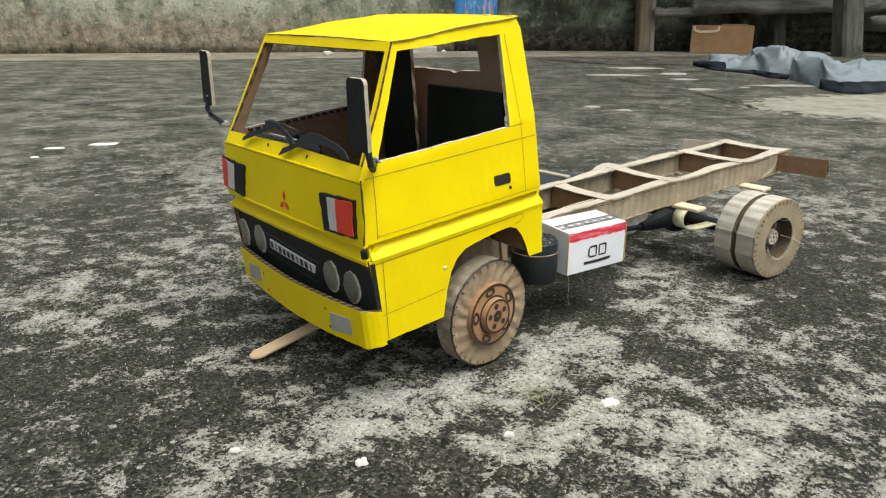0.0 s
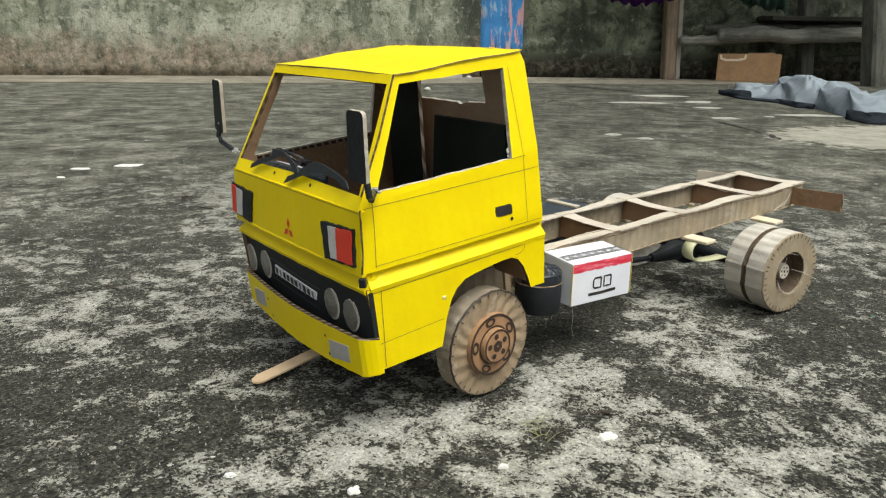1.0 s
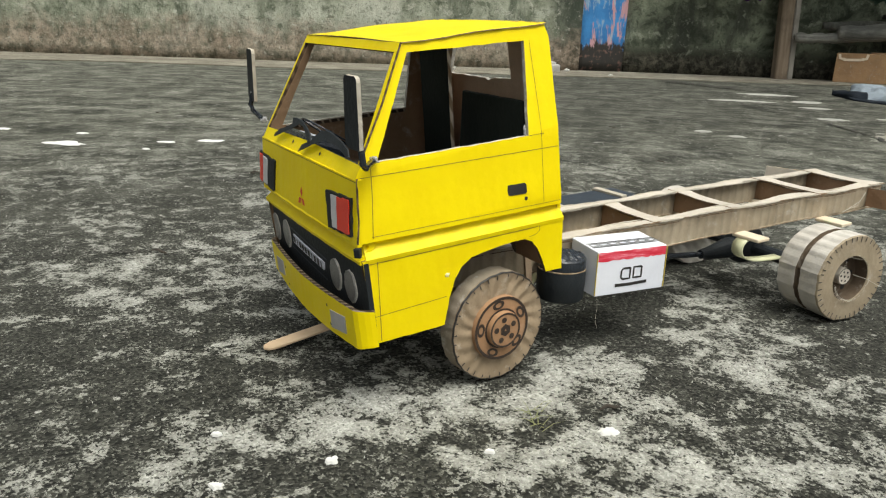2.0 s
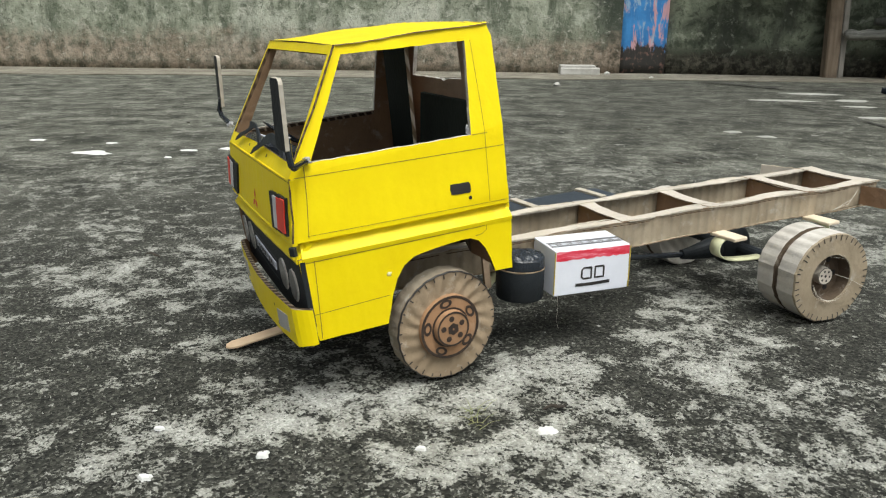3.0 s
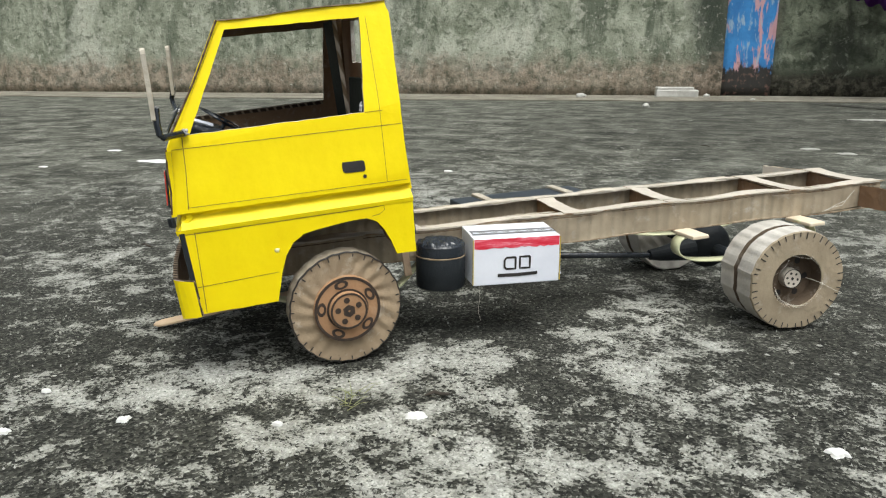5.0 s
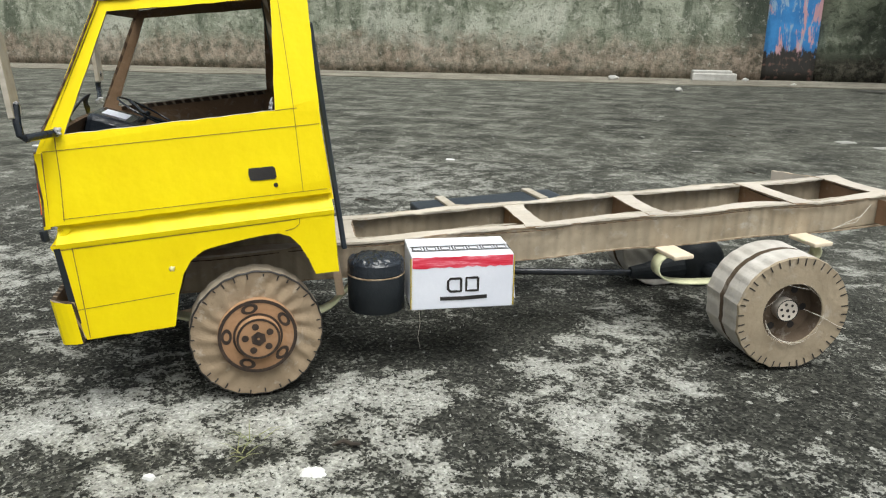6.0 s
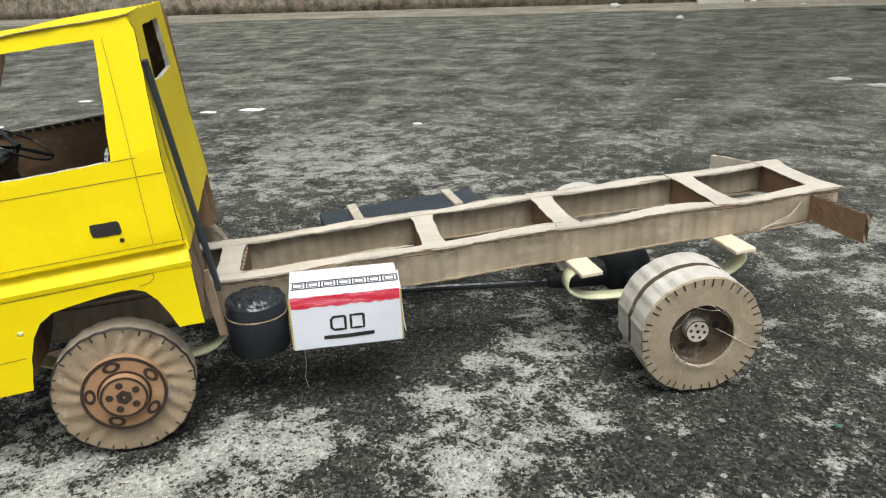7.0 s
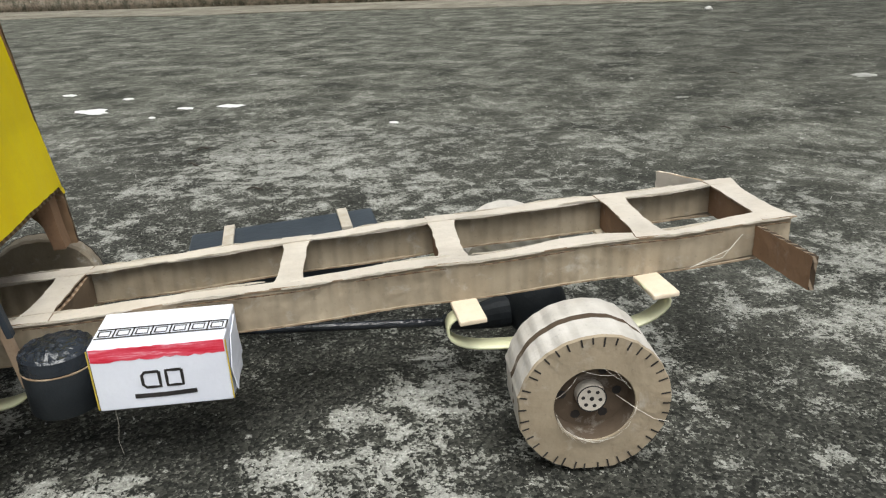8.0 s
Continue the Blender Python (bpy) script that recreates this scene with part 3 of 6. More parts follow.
# inside: boards, dashboard, wheel
cab("tall_partition", plate([(0.1235, 0.103), (0.166, 0.103), (0.1570, 0.2155), (0.1145, 0.2155)], (), 0.003, lambda y, z, w: (0.0445 + w, y, z), 0.006, 0.0002, 83), [BLACK_SEAT, EDGE_PALE, BROWN_IN], "tall seat board covered in black paper")
cab("seat_back", plate([(0.014, 0.103), (0.108, 0.103), (0.104, 0.1745), (0.0210, 0.1755)], (), 0.003, lambda y, z, w: (0.0335 + (z - 0.103) * 0.12 + (y - 0.0185) * 0.07 + w, y, z), 0.008, 0.0002, 85), [BLACK_SEAT, BLACK_SEAT, BROWN_IN], "black seat back board")
cab("cab_floor", plate([(-0.080, 0.0115), (0.057, 0.0115), (0.057, 0.1795), (-0.080, 0.1795)], (), 0.003, lambda x, y, w: (x, y, 0.1035 - w), 0.03, 0, 87), [BLACK, EDGE, BROWN_IN], "board floor inside the cab")
dash = block((0.020, 0.166, 0.028), (-0.0690, MID, 0.1385), 0.003)
hood = pose(-0.0610, 0.1275, 0.1500, 0, 25, 0)
block((0.030, 0.050, 0.016), (0, 0, 0), 0.004, dash, hood)
dashboard = cab("dashboard", dash, BLACK_TAPE, "black taped dashboard")
part("meter_card", plate([(-0.0085, -0.0115), (0.0062, -0.0125), (0.0062, 0.0120), (-0.0085, 0.0115)], (), -0.0006, lambda x, y, w: hood @ Vector((x, y, 0.0083 + w)), 0.03, 0, 89), WHITE, dashboard, "white card on the dashboard")
ring = bmesh.new()
N = 36
for k in range(N):
    a, b = 2 * math.pi * k / N, 2 * math.pi * (k + 1) / N
    sweep([(0.0205 * math.cos(a), 0.0205 * math.sin(a), 0), (0.0205 * math.cos(b), 0.0205 * math.sin(b), 0)], 0.0007, 6, ring)
for a in (0.3, 2.4, 4.4):
    sweep([(0.0205 * math.cos(a), 0.0205 * math.sin(a), 0), (0, 0, -0.002)], 0.0012, 6, ring)
sweep([(0, 0, 0.001), (0, 0, -0.022)], 0.0016, 8, ring)
bmesh.ops.transform(ring, matrix=pose(-0.0425, 0.146, 0.1545, 0, 38, 0), verts=ring.verts)
cab("steering_wheel", ring, BLACK_TAPE, "thin black steering wheel")

# brown board edge in the joint between the windscreen surround and the near side
cab("joint_edge", sweep([(-0.0372, 0.0226, 0.2208), (-0.0560, 0.0160, 0.1900), (-0.0762, 0.0104, 0.1605)], 0.0006, 6), EDGE_DARK, "dark brown board edge in the corner joint")
cab("joint_edge", sweep([(-0.0796, 0.0078, 0.1540), (-0.0814, 0.0066, 0.1420), (-0.0822, 0.0070, 0.1300), (-0.0846, 0.0068, 0.1172)], 0.0006, 6), EDGE_DARK, "dark brown board edge in the corner joint")

# black block for the shade where the waistline's ends meet, near front corner
gap = block((0.0030, 0.0040, 0.0056), (0, 0, 0), 0.0006)
bmesh.ops.transform(gap, matrix=pose(-0.0856, 0.0060, 0.1126, 0, 0, 38), verts=gap.verts)
cab("gap_shade", gap, BLACK, "black block for the shade in the waistline's corner gap")

# wipers: flat black bird-wing shapes lying on the windscreen's plane
def wiper_place(y, z, w):
    return (-0.0807 + (z - 0.157) * 0.62 - w, y, z)


for outline in ([(0.1500, 0.1580), (0.1503, 0.1604), (0.1436, 0.1638), (0.1298, 0.1670), (0.1247, 0.1694), (0.1282, 0.1725), (0.1218, 0.1729), (0.1125, 0.1727), (0.1002, 0.1702), (0.0877, 0.1668), (0.0831, 0.1636), (0.0850, 0.1612), (0.0905, 0.1648), (0.1044, 0.1696), (0.1124, 0.1702), (0.1171, 0.1685), (0.1256, 0.1654), (0.1388, 0.1615)],
                [(0.0968, 0.1558), (0.0943, 0.1604), (0.0828, 0.1639), (0.0806, 0.1666), (0.0727, 0.1707), (0.0657, 0.1719), (0.0552, 0.1714), (0.0377, 0.1691), (0.0273, 0.1669), (0.0212, 0.1635), (0.0262, 0.1633), (0.0383, 0.1661), (0.0534, 0.1670), (0.0611, 0.1670), (0.0682, 0.1652), (0.0801, 0.1620), (0.0878, 0.1590)]):
    cab("wiper", plate(outline, (), 0.001, wiper_place, 0.004, 0.0001, 91), [BLACK, BLACK, BLACK], "flat black cut-out wiper")

# mirrors on bent arms
def mirror(name, m, arm, label, tall=1.0):
    out = [(-0.0083, -0.0215), (-0.0075, 0.0175), (-0.0068, 0.0196), (-0.005, 0.0208), (0.0052, 0.0204), (0.007, 0.0195), (0.0078, 0.0175), (0.0085, -0.0195), (0.0078, -0.0215), (0.006, -0.0225), (-0.0065, -0.0225)]
    bm = plate(out, (), 0.0024, lambda u, v, w: (w, u, v * tall), 0.004, 0.0002, 95)
    bmesh.ops.transform(bm, matrix=m, verts=bm.verts)
    ob = cab(name, bm, [BLACK, PAPER_EDGE, PAPER_EDGE], label)
    part("mirror_arm", sweep(arm, 0.0019, 8), BLACK_TAPE, ob, "bent black arm")
    for i, p in enumerate((arm[0], arm[-1])):
        g = lump(0.0024 if i else 0.0016, 3 + i, 0.8, 3, 1.1)
        bmesh.ops.translate(g, vec=p, verts=g.verts)
        part("glue", g, GLUE, ob, "blob of dried glue")


mirror("side_mirror", pose(-0.0812, -0.0004, 0.1922, 3.6, 4, 3), [(-0.0790, -0.0025, 0.1780), (-0.0800, -0.0045, 0.1700), (-0.0800, -0.0050, 0.1640), (-0.0785, -0.0040, 0.1620), (-0.0680, 0.0090, 0.1618)], "black mirror on a bent arm with bare board back", 0.89)
mirror("side_mirror", pose(-0.0765, 0.2008, 0.1972, 4.5, 6, -2), [(-0.0765, 0.2015, 0.1830), (-0.0795, 0.2030, 0.1745), (-0.0790, 0.2005, 0.1705), (-0.0770, 0.1825, 0.1650)], "black mirror on a bent arm with bare board back", 0.88)

# exhaust stick behind the cab
bm = block((0.0030, 0.0050, 0.131), (0, 0, 0), 0.0008)
bmesh.ops.transform(bm, matrix=pose(0.0638, 0.0335, 0.133, 4, 0.5, 0), verts=bm.verts)
cab("exhaust_stick", bm, BLACK_BLUE, "black painted flat stick behind the cab")
# brown braces under the back wall
for y in (0.169, 0.0215):
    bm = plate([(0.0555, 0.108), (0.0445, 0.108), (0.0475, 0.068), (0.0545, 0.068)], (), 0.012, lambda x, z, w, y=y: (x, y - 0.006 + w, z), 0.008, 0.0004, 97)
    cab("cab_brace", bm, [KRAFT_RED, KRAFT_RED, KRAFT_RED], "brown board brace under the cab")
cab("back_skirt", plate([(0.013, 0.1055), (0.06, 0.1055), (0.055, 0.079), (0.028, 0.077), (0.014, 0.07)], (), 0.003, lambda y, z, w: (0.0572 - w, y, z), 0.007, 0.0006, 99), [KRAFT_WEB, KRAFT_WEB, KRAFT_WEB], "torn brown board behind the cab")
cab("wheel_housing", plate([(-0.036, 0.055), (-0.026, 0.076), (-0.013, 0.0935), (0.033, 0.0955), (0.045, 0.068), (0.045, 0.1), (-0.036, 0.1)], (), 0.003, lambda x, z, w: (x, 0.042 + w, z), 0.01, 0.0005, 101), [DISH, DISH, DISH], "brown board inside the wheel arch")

for x, z0 in ((-0.037, 0.056), (0.0445, 0.068)):
    cab("arch_wall", plate([(0.0094, z0), (0.042, z0), (0.042, 0.1003), (0.0094, 0.1003)], (), 0.002, lambda y, z, w, x=x: (x + w, y, z), 0.01, 0.0003, 103), [KRAFT_RED, KRAFT_RED, KRAFT_RED], "brown board end of the wheel arch")
cab("sill_strip", curtain(-0.063, 0.0365, 40, lambda x: 0.1566 - (x + 0.063) * 0.031, lambda x: 0.1594 - (x + 0.063) * 0.031, 2, 0.002, lambda x, z, w: (x, 2 * MID - near_y(z) - 0.0042 + w, z), 0.0002, 105), [EDGE_FLUTE, EDGE_FLUTE, BROWN_IN], "fluted cut edge of the far door sill")

part_strip = ribbon([(-0.063, 0.1596), (0.0365, 0.1565)], 0.0007, lambda x, z, w: (x, 2 * MID - near_y(z) - 0.0046 + w, z), 0.0003)
cab("sill_paper", part_strip, PAPER_EDGE, "pale paper line along the sill")

# ---- chassis ----
def rail_top(x):
    return 0.0738 + (x - 0.06) * 0.0458 + 0.0006 * math.sin(x * 60)


NEAR_LINE = along([(-0.075, 0.0545), (0.05, 0.0580), (0.18, 0.0645), (0.30, 0.0692), (0.39, 0.0708), (0.456, 0.0718)])
FAR_LINE = along([(-0.075, 0.1230), (0.05, 0.1285), (0.18, 0.1385), (0.28, 0.1455), (0.38, 0.1480), (0.456, 0.1482)])


def rail(line, inward, seed):
    """A channel: web and two flanges with wavy cut edges."""
    rnd = random.Random(seed)
    buckle = lambda x, z: 0.0007 * noise.noise((x * 38, z * 60, seed)) + 0.0003 * noise.noise((x * 110, z * 140, seed + 3))
    bm = curtain(-0.075, 0.456, 130, lambda x: rail_top(x) - 0.021 + 0.002 * max(0.0, min(1.0, (x - 0.35) / 0.1)), rail_top, 5, 0.003 * inward, lambda x, z, w: (x, line(x) + w + buckle(x, z), z), 0.0002, seed)
    for dz, width in ((0.0, 0.0095), (-0.0205, 0.0045)):
        n = 66
        rows = []
        for i in range(n + 1):
            x = -0.075 + 0.531 * i / n
            y0 = line(x)
            z = rail_top(x) + dz + (0.0010 if dz == 0 else 0)
            wv = width * (1 + 0.16 * math.sin(i * 0.55 + seed) + rnd.uniform(-0.06, 0.06))
            o = -0.0008 * inward + rnd.uniform(-0.0003, 0.0003)
            zz = 0.0009 * math.sin(i * 0.45 + seed)
            rows.append([bm.verts.new(p) for p in ((x, y0 + o, z), (x, y0 + wv * inward, z + zz), (x, y0 + wv * inward, z + zz - 0.0009), (x, y0 + o, z - 0.0009))])
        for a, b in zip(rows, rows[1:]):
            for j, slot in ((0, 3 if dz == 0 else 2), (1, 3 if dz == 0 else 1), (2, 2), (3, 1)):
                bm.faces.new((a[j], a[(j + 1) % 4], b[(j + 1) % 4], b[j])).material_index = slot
        bm.faces.new(rows[0]), bm.faces.new(rows[-1])
    bmesh.ops.recalc_face_normals(bm, faces=bm.faces)
    return bm


def torn_edge(line, inward, seed, side, dz=0.0, scale=1.0, shift=0.0):
    """A frayed sliver of paper along one edge of the rail's top, with gaps."""
    rnd = random.Random(seed)
    bm = bmesh.new()
    x = -0.05
    while x < 0.452:
        end = min(0.454, x + rnd.uniform(0.015, 0.08))
        n = max(3, round((end - x) / 0.004))
        prev = None
        for i in range(n + 1):
            u = x + (end - x) * i / n
            y0 = line(u) + shift
            y = y0 - 0.0013 * inward if side == 0 else y0 + 0.0095 * inward * (1 + 0.16 * math.sin(((u + 0.075) / 0.531 * 66) * 0.55 + seed - side))
            z = rail_top(u) + 0.0009 + dz + 0.0005 * noise.noise((u * 120, seed, 0)) * scale
            h = 0.0006 * scale * max(0.0, math.sin(math.pi * i / n)) ** 0.5 * (0.9 + 0.9 * noise.noise((u * 210, seed, 4))) + 0.0001
            cur = [bm.verts.new(c) for c in ((u, y - 0.0004, z - h), (u, y + 0.0004, z - h), (u, y + 0.0003, z + h), (u, y - 0.0003, z + h))]
            if prev:
                for j in range(4):
                    bm.faces.new((prev[j], prev[(j + 1) % 4], cur[(j + 1) % 4], cur[j]))
            else:
                bm.faces.new(cur)
            prev = cur
        bm.faces.new(prev)
        x = end + rnd.uniform(0.0, 0.03)
    bmesh.ops.recalc_face_normals(bm, faces=bm.faces)
    return bm


for y0, inward, seed in ((NEAR_LINE, 1, 111), (FAR_LINE, -1, 113)):
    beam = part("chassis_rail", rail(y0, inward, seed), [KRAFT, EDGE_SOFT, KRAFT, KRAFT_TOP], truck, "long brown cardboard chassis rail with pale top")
    for side in (0, 1):
        tagged(part("torn_edge", torn_edge(y0, inward, seed + side, side), PAPER_EDGE, beam, "ragged pale paper edge"), kind="stuff")
        if inward > 0:
            tagged(part("paper_split", torn_edge(y0, inward, seed + 7, 0, -0.0021, 0.3, -0.0009), EDGE_DARK, beam, "dark split under the top paper"), kind="stuff") if side == 0 else None
for k, (x0, x1) in enumerate(((0.042, 0.061), (0.1695, 0.188), (0.2575, 0.2765), (0.3665, 0.3855), (0.439, 0.4585))):
    zt = lambda x, y: rail_top(x) + 0.0016 - 0.0022 * math.sin(max(0.0, min(1.0, (y - NEAR_LINE(x)) / (FAR_LINE(x) - NEAR_LINE(x)))) * math.pi) * (0.35 + 0.3 * (k % 3))
    waist = 0.0025
    ya, yb = NEAR_LINE(x0) - 0.0005, FAR_LINE(x1) + 0.0005
    lid = [(x0, ya), (x1, ya), (x1 - waist, ya + 0.0195), (x1 - waist, yb - 0.019), (x1, yb), (x0, yb), (x0 + waist, yb - 0.019), (x0 + waist, ya + 0.0195)]
    bm = plate(lid, (), 0.0010, lambda x, y, w: (x, y, zt(x, y) - w), 0.006, 0.0004, 121 + k)
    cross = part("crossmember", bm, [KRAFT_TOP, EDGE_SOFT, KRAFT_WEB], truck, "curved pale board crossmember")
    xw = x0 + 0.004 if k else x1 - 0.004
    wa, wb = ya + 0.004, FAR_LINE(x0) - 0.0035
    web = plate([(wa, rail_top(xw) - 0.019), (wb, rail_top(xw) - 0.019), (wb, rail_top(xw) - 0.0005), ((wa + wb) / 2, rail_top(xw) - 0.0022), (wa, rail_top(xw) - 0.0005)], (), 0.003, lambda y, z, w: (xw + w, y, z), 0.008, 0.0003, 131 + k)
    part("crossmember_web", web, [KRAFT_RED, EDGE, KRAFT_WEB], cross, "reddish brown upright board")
for y0, y1, dz in ((0.0702, 0.0185, 0.0), (0.1495, 0.1785, 0.001)):
    bm = plate([(y0, 0.073 + dz), (y0, 0.0905 + dz), (y1, 0.0922 + dz), (y1, 0.0742 + dz)], (), 0.003, lambda y, z, w: (0.4345 + (0.012 - (y - 0.1495) * 0.8 if dz else 0) + w + (0.0702 - y) * 0.03, y, z), 0.003, 0.0004, 141)
    part("rear_flap", bm, [KRAFT_RED, EDGE_FLUTE, KRAFT_RED] if dz == 0 else [KRAFT_TOP, EDGE_PALE, KRAFT_TOP], truck, "brown board flap at the tail")


# ---- wheels ----
def ripple(amount, count, seed):
    rnd = random.Random(seed)
    ph = [rnd.uniform(0, 6.3) for _ in range(4)]
    return lambda a, j: 1 + amount * math.sin(a * count + ph[0]) + 0.006 * math.sin(2 * a + ph[1]) + 0.005 * math.sin(5 * a + ph[2]) + 0.003 * math.sin(11 * a + ph[3])


def flat_wheel(x, z, w):
    return (x, w, z)


def ticks(r0, r1, n, y, seed):
    rnd = random.Random(seed)
    bm = bmesh.new()
    for k in range(n):
        a = 2 * math.pi * (k + rnd.uniform(-0.2, 0.2)) / n
        q0, q1 = Vector((math.cos(a), math.sin(a))) * (r0 * rnd.uniform(0.97, 1.02)), Vector((math.cos(a), math.sin(a))) * r1
        ribbon([q0, q1], 0.0008, lambda u, v, w: (u, y + w, v), 0.0002, bm)
    return bm


def front_wheel(m, seed):
    R = 0.0366
    bm = lathe([(0, 0.0155), (R * 0.96, 0.0155), (R, 0.0138), (R, 0.0018), (R * 0.985, 0.0), (R * 0.90, 0.0), (R * 0.81, 0.0), (R * 0.72, 0.0), (R * 0.63, 0.0), (0.02, 0.0002), (0, 0.0002)], 160, None, [1, 1, 1, 0, 0, 0, 0, 0, 0, 0], wobble=ripple(0.006, 27, seed))
    # the soft board of the face is pressed into slanting wrinkles
    for v in bm.verts:
        r, a = math.hypot(v.co.x, v.co.z), math.atan2(v.co.z, v.co.x)
        if v.co.y < 0.001 and 0.0205 < r < R * 0.95:
            lie = 0.5 + 0.5 * math.sin(a * 19 + r * 190 + 2.2 * noise.noise((v.co.x * 60, v.co.z * 60, seed)))
            v.co.y += 0.0016 * lie * (0.35 + 0.65 * abs(noise.noise((v.co.x * 45, seed, v.co.z * 45)) * 2)) * min(1.0, (R * 0.97 - r) / 0.004)
    # slot 0 the face, slot 1 the tread
    wheel = part("front_wheel", bm, [TYRE, TREAD], truck, "front wheel of rippled brown board", m)
    part("tread_mark", ticks(R * 0.915, R * 0.975, 30, -0.0003, seed), INK, wheel)
    part("rim_line", lathe([(R * 0.980, -0.0003), (R * 0.99, -0.0003), (R * 1.004, 0.0004), (R * 1.004, 0.0008)], 160, wobble=ripple(0.006, 27, seed)), INK, wheel)
    disc = lathe([(0, -0.0030), (0.0212, -0.0030), (0.0217, -0.0025), (0.0217, 0.0004)], 56, wobble=ripple(0.0, 3, seed))
    hub = part("hub_disc", disc, HUB, wheel, "orange-brown board wheel disc")
    ink = bmesh.new()
    disc_on(0, 0, 0.0216, flat_wheel, 0.0033, 56, ink, hole=0.0197)
    for k in range(5):
        a = 2 * math.pi * k / 5 + 0.978
        part("hub_slot", disc_on(0.0169 * math.cos(a), 0.0169 * math.sin(a), 0.0029, flat_wheel, 0.0033, 18, sx=1.6, rot=a + math.pi / 2, hole=0.0015), INK_HUB, wheel)
    disc_on(0, 0, 0.0136, flat_wheel, 0.0032, 48, ink, hole=0.0122)
    part("disc_ring", ink, INK_HUB, wheel)
    boss = lathe([(0, -0.0068), (0.0118, -0.0068), (0.0122, -0.0064), (0.0122, -0.0026)], 48)
    part("hub_boss", boss, HUB, wheel, "raised round hub")
    ink = bmesh.new()
    disc_on(0, 0, 0.0119, flat_wheel, 0.0071, 48, ink, hole=0.0106)
    for k in range(5):
        a = 2 * math.pi * k / 5 + 0.95
        part("wheel_nut", disc_on(0.0072 * math.cos(a), 0.0072 * math.sin(a), 0.0020, flat_wheel, 0.0071, 10), INK_HUB, wheel)
    part("axle_nut", disc_on(0, 0, 0.0043, flat_wheel, 0.0071, 6, hole=0.0008), INK_HUB, wheel)
    part("boss_ring", ink, INK_HUB, wheel)
    return wheel


front_wheel(pose(-0.0005, 0.0080, 0.0370, 0, 25, 8), 5)
front_wheel(pose(0.0, 0.207, 0.0366, 0, 60, 190), 6)


def rear_wheel(m, seed):
    R = 0.0366
    base = ripple(0.004, 26, seed)
    rnd = random.Random(seed)
    bends = sorted(rnd.uniform(0, 2 * math.pi) for _ in range(46))

    def rip(a, j):
        """Flat facets between the bends of the rolled strip."""
        lo = max([b for b in bends if b <= a], default=bends[-1] - 2 * math.pi)
        hi = min([b for b in bends if b > a], default=bends[0] + 2 * math.pi)
        return base(a, j) * math.cos((hi - lo) / 2) / math.cos(a - (hi + lo) / 2) + (1 - math.cos((hi - lo) / 2)) * 0.5
    outer = lathe([(0.0192, 0.013), (0.0192, 0.0006), (0.0196, 0.0), (R * 0.985, 0.0), (R, 0.0016), (R, 0.0185), (R * 0.93, 0.0192), (R * 0.915, 0.0232), (R * 0.99, 0.0238), (R, 0.0255), (R, 0.0405), (R * 0.97, 0.042), (0.0, 0.042)], 120, None, [2, 0, 0, 0, 1, 3, 3, 3, 1, 1, 1, 1], wobble=lambda a, j: rip(a, j) if j > 2 else 1.0)
    wheel = part("rear_wheel", outer, [TYRE_REAR, TREAD_PALE, DISH, DISH], truck, "twin rear wheel of plain brown board", m)
    part("tread_mark", ticks(R * 0.875, R * 0.985, 38, -0.0002, seed), INK, wheel)
    dish = lathe([(0, 0.0118), (0.0194, 0.0118)], 48)
    part("dish", dish, DISH, wheel, "recessed brown dish with dark holes")
    ink = bmesh.new()
    for k in range(6):
        a = 2 * math.pi * k / 6 + 0.2
        part("dish_hole", disc_on(0.0135 * math.cos(a), 0.0135 * math.sin(a), 0.0025, lambda x, z, w: (x, 0.0116 + w, z), 0.0001, 7), INK, wheel)
    part("hub_boss", lathe([(0, 0.0058), (0.0068, 0.0058), (0.0072, 0.0062), (0.0072, 0.0118)], 32), KRAFT_TOP, wheel, "small pale hub with drawn nuts")
    ink = bmesh.new()
    bossp = lambda x, z, w: (x, 0.0058 + w, z)
    disc_on(0, 0, 0.0073, bossp, 0.0002, 32, ink, hole=0.0066)
    for k in range(6):
        a = 2 * math.pi * k / 6
        part("wheel_nut", disc_on(0.0042 * math.cos(a), 0.0042 * math.sin(a), 0.0010, bossp, 0.0002, 8), INK, wheel)
    part("axle_nut", disc_on(0, 0, 0.0012, bossp, 0.0002, 8), INK, wheel)
    part("boss_ring", ink, INK, wheel)
    # stray threads of glue
    rnd = random.Random(seed)
    web = bmesh.new()
    for k in range(26):
        a = rnd.uniform(0.3, 2.9) + math.pi if k < 18 else rnd.uniform(0, 6.3)
        b = a + rnd.uniform(0.2, 0.9)
        pts = [(0.0185 * math.cos(a) * (1 - t) + 0.020 * math.cos(b) * t, -0.0006 - 0.002 * math.sin(t * 3.1), 0.0185 * math.sin(a) * (1 - t) + 0.0205 * math.sin(b) * t) for t in (0, 0.25, 0.5, 0.75, 1)]
        sweep(pts, 0.00008, 4, web)
    sweep([(0.012, 0.008, 0.002), (0.019, -0.001, 0.0012), (0.028, -0.004, -0.002), (0.036, -0.003, -0.0035)], 0.00018, 4, web)
    tagged(part("glue_thread", web, THREAD, wheel), kind="stuff")
    return wheel


rear_wheel(pose(0.3215, -0.0064, 0.0372, 0, 10, -3), 8)
rear_wheel(pose(0.3185, 0.2040, 0.0362, 0, 80, 181), 9)

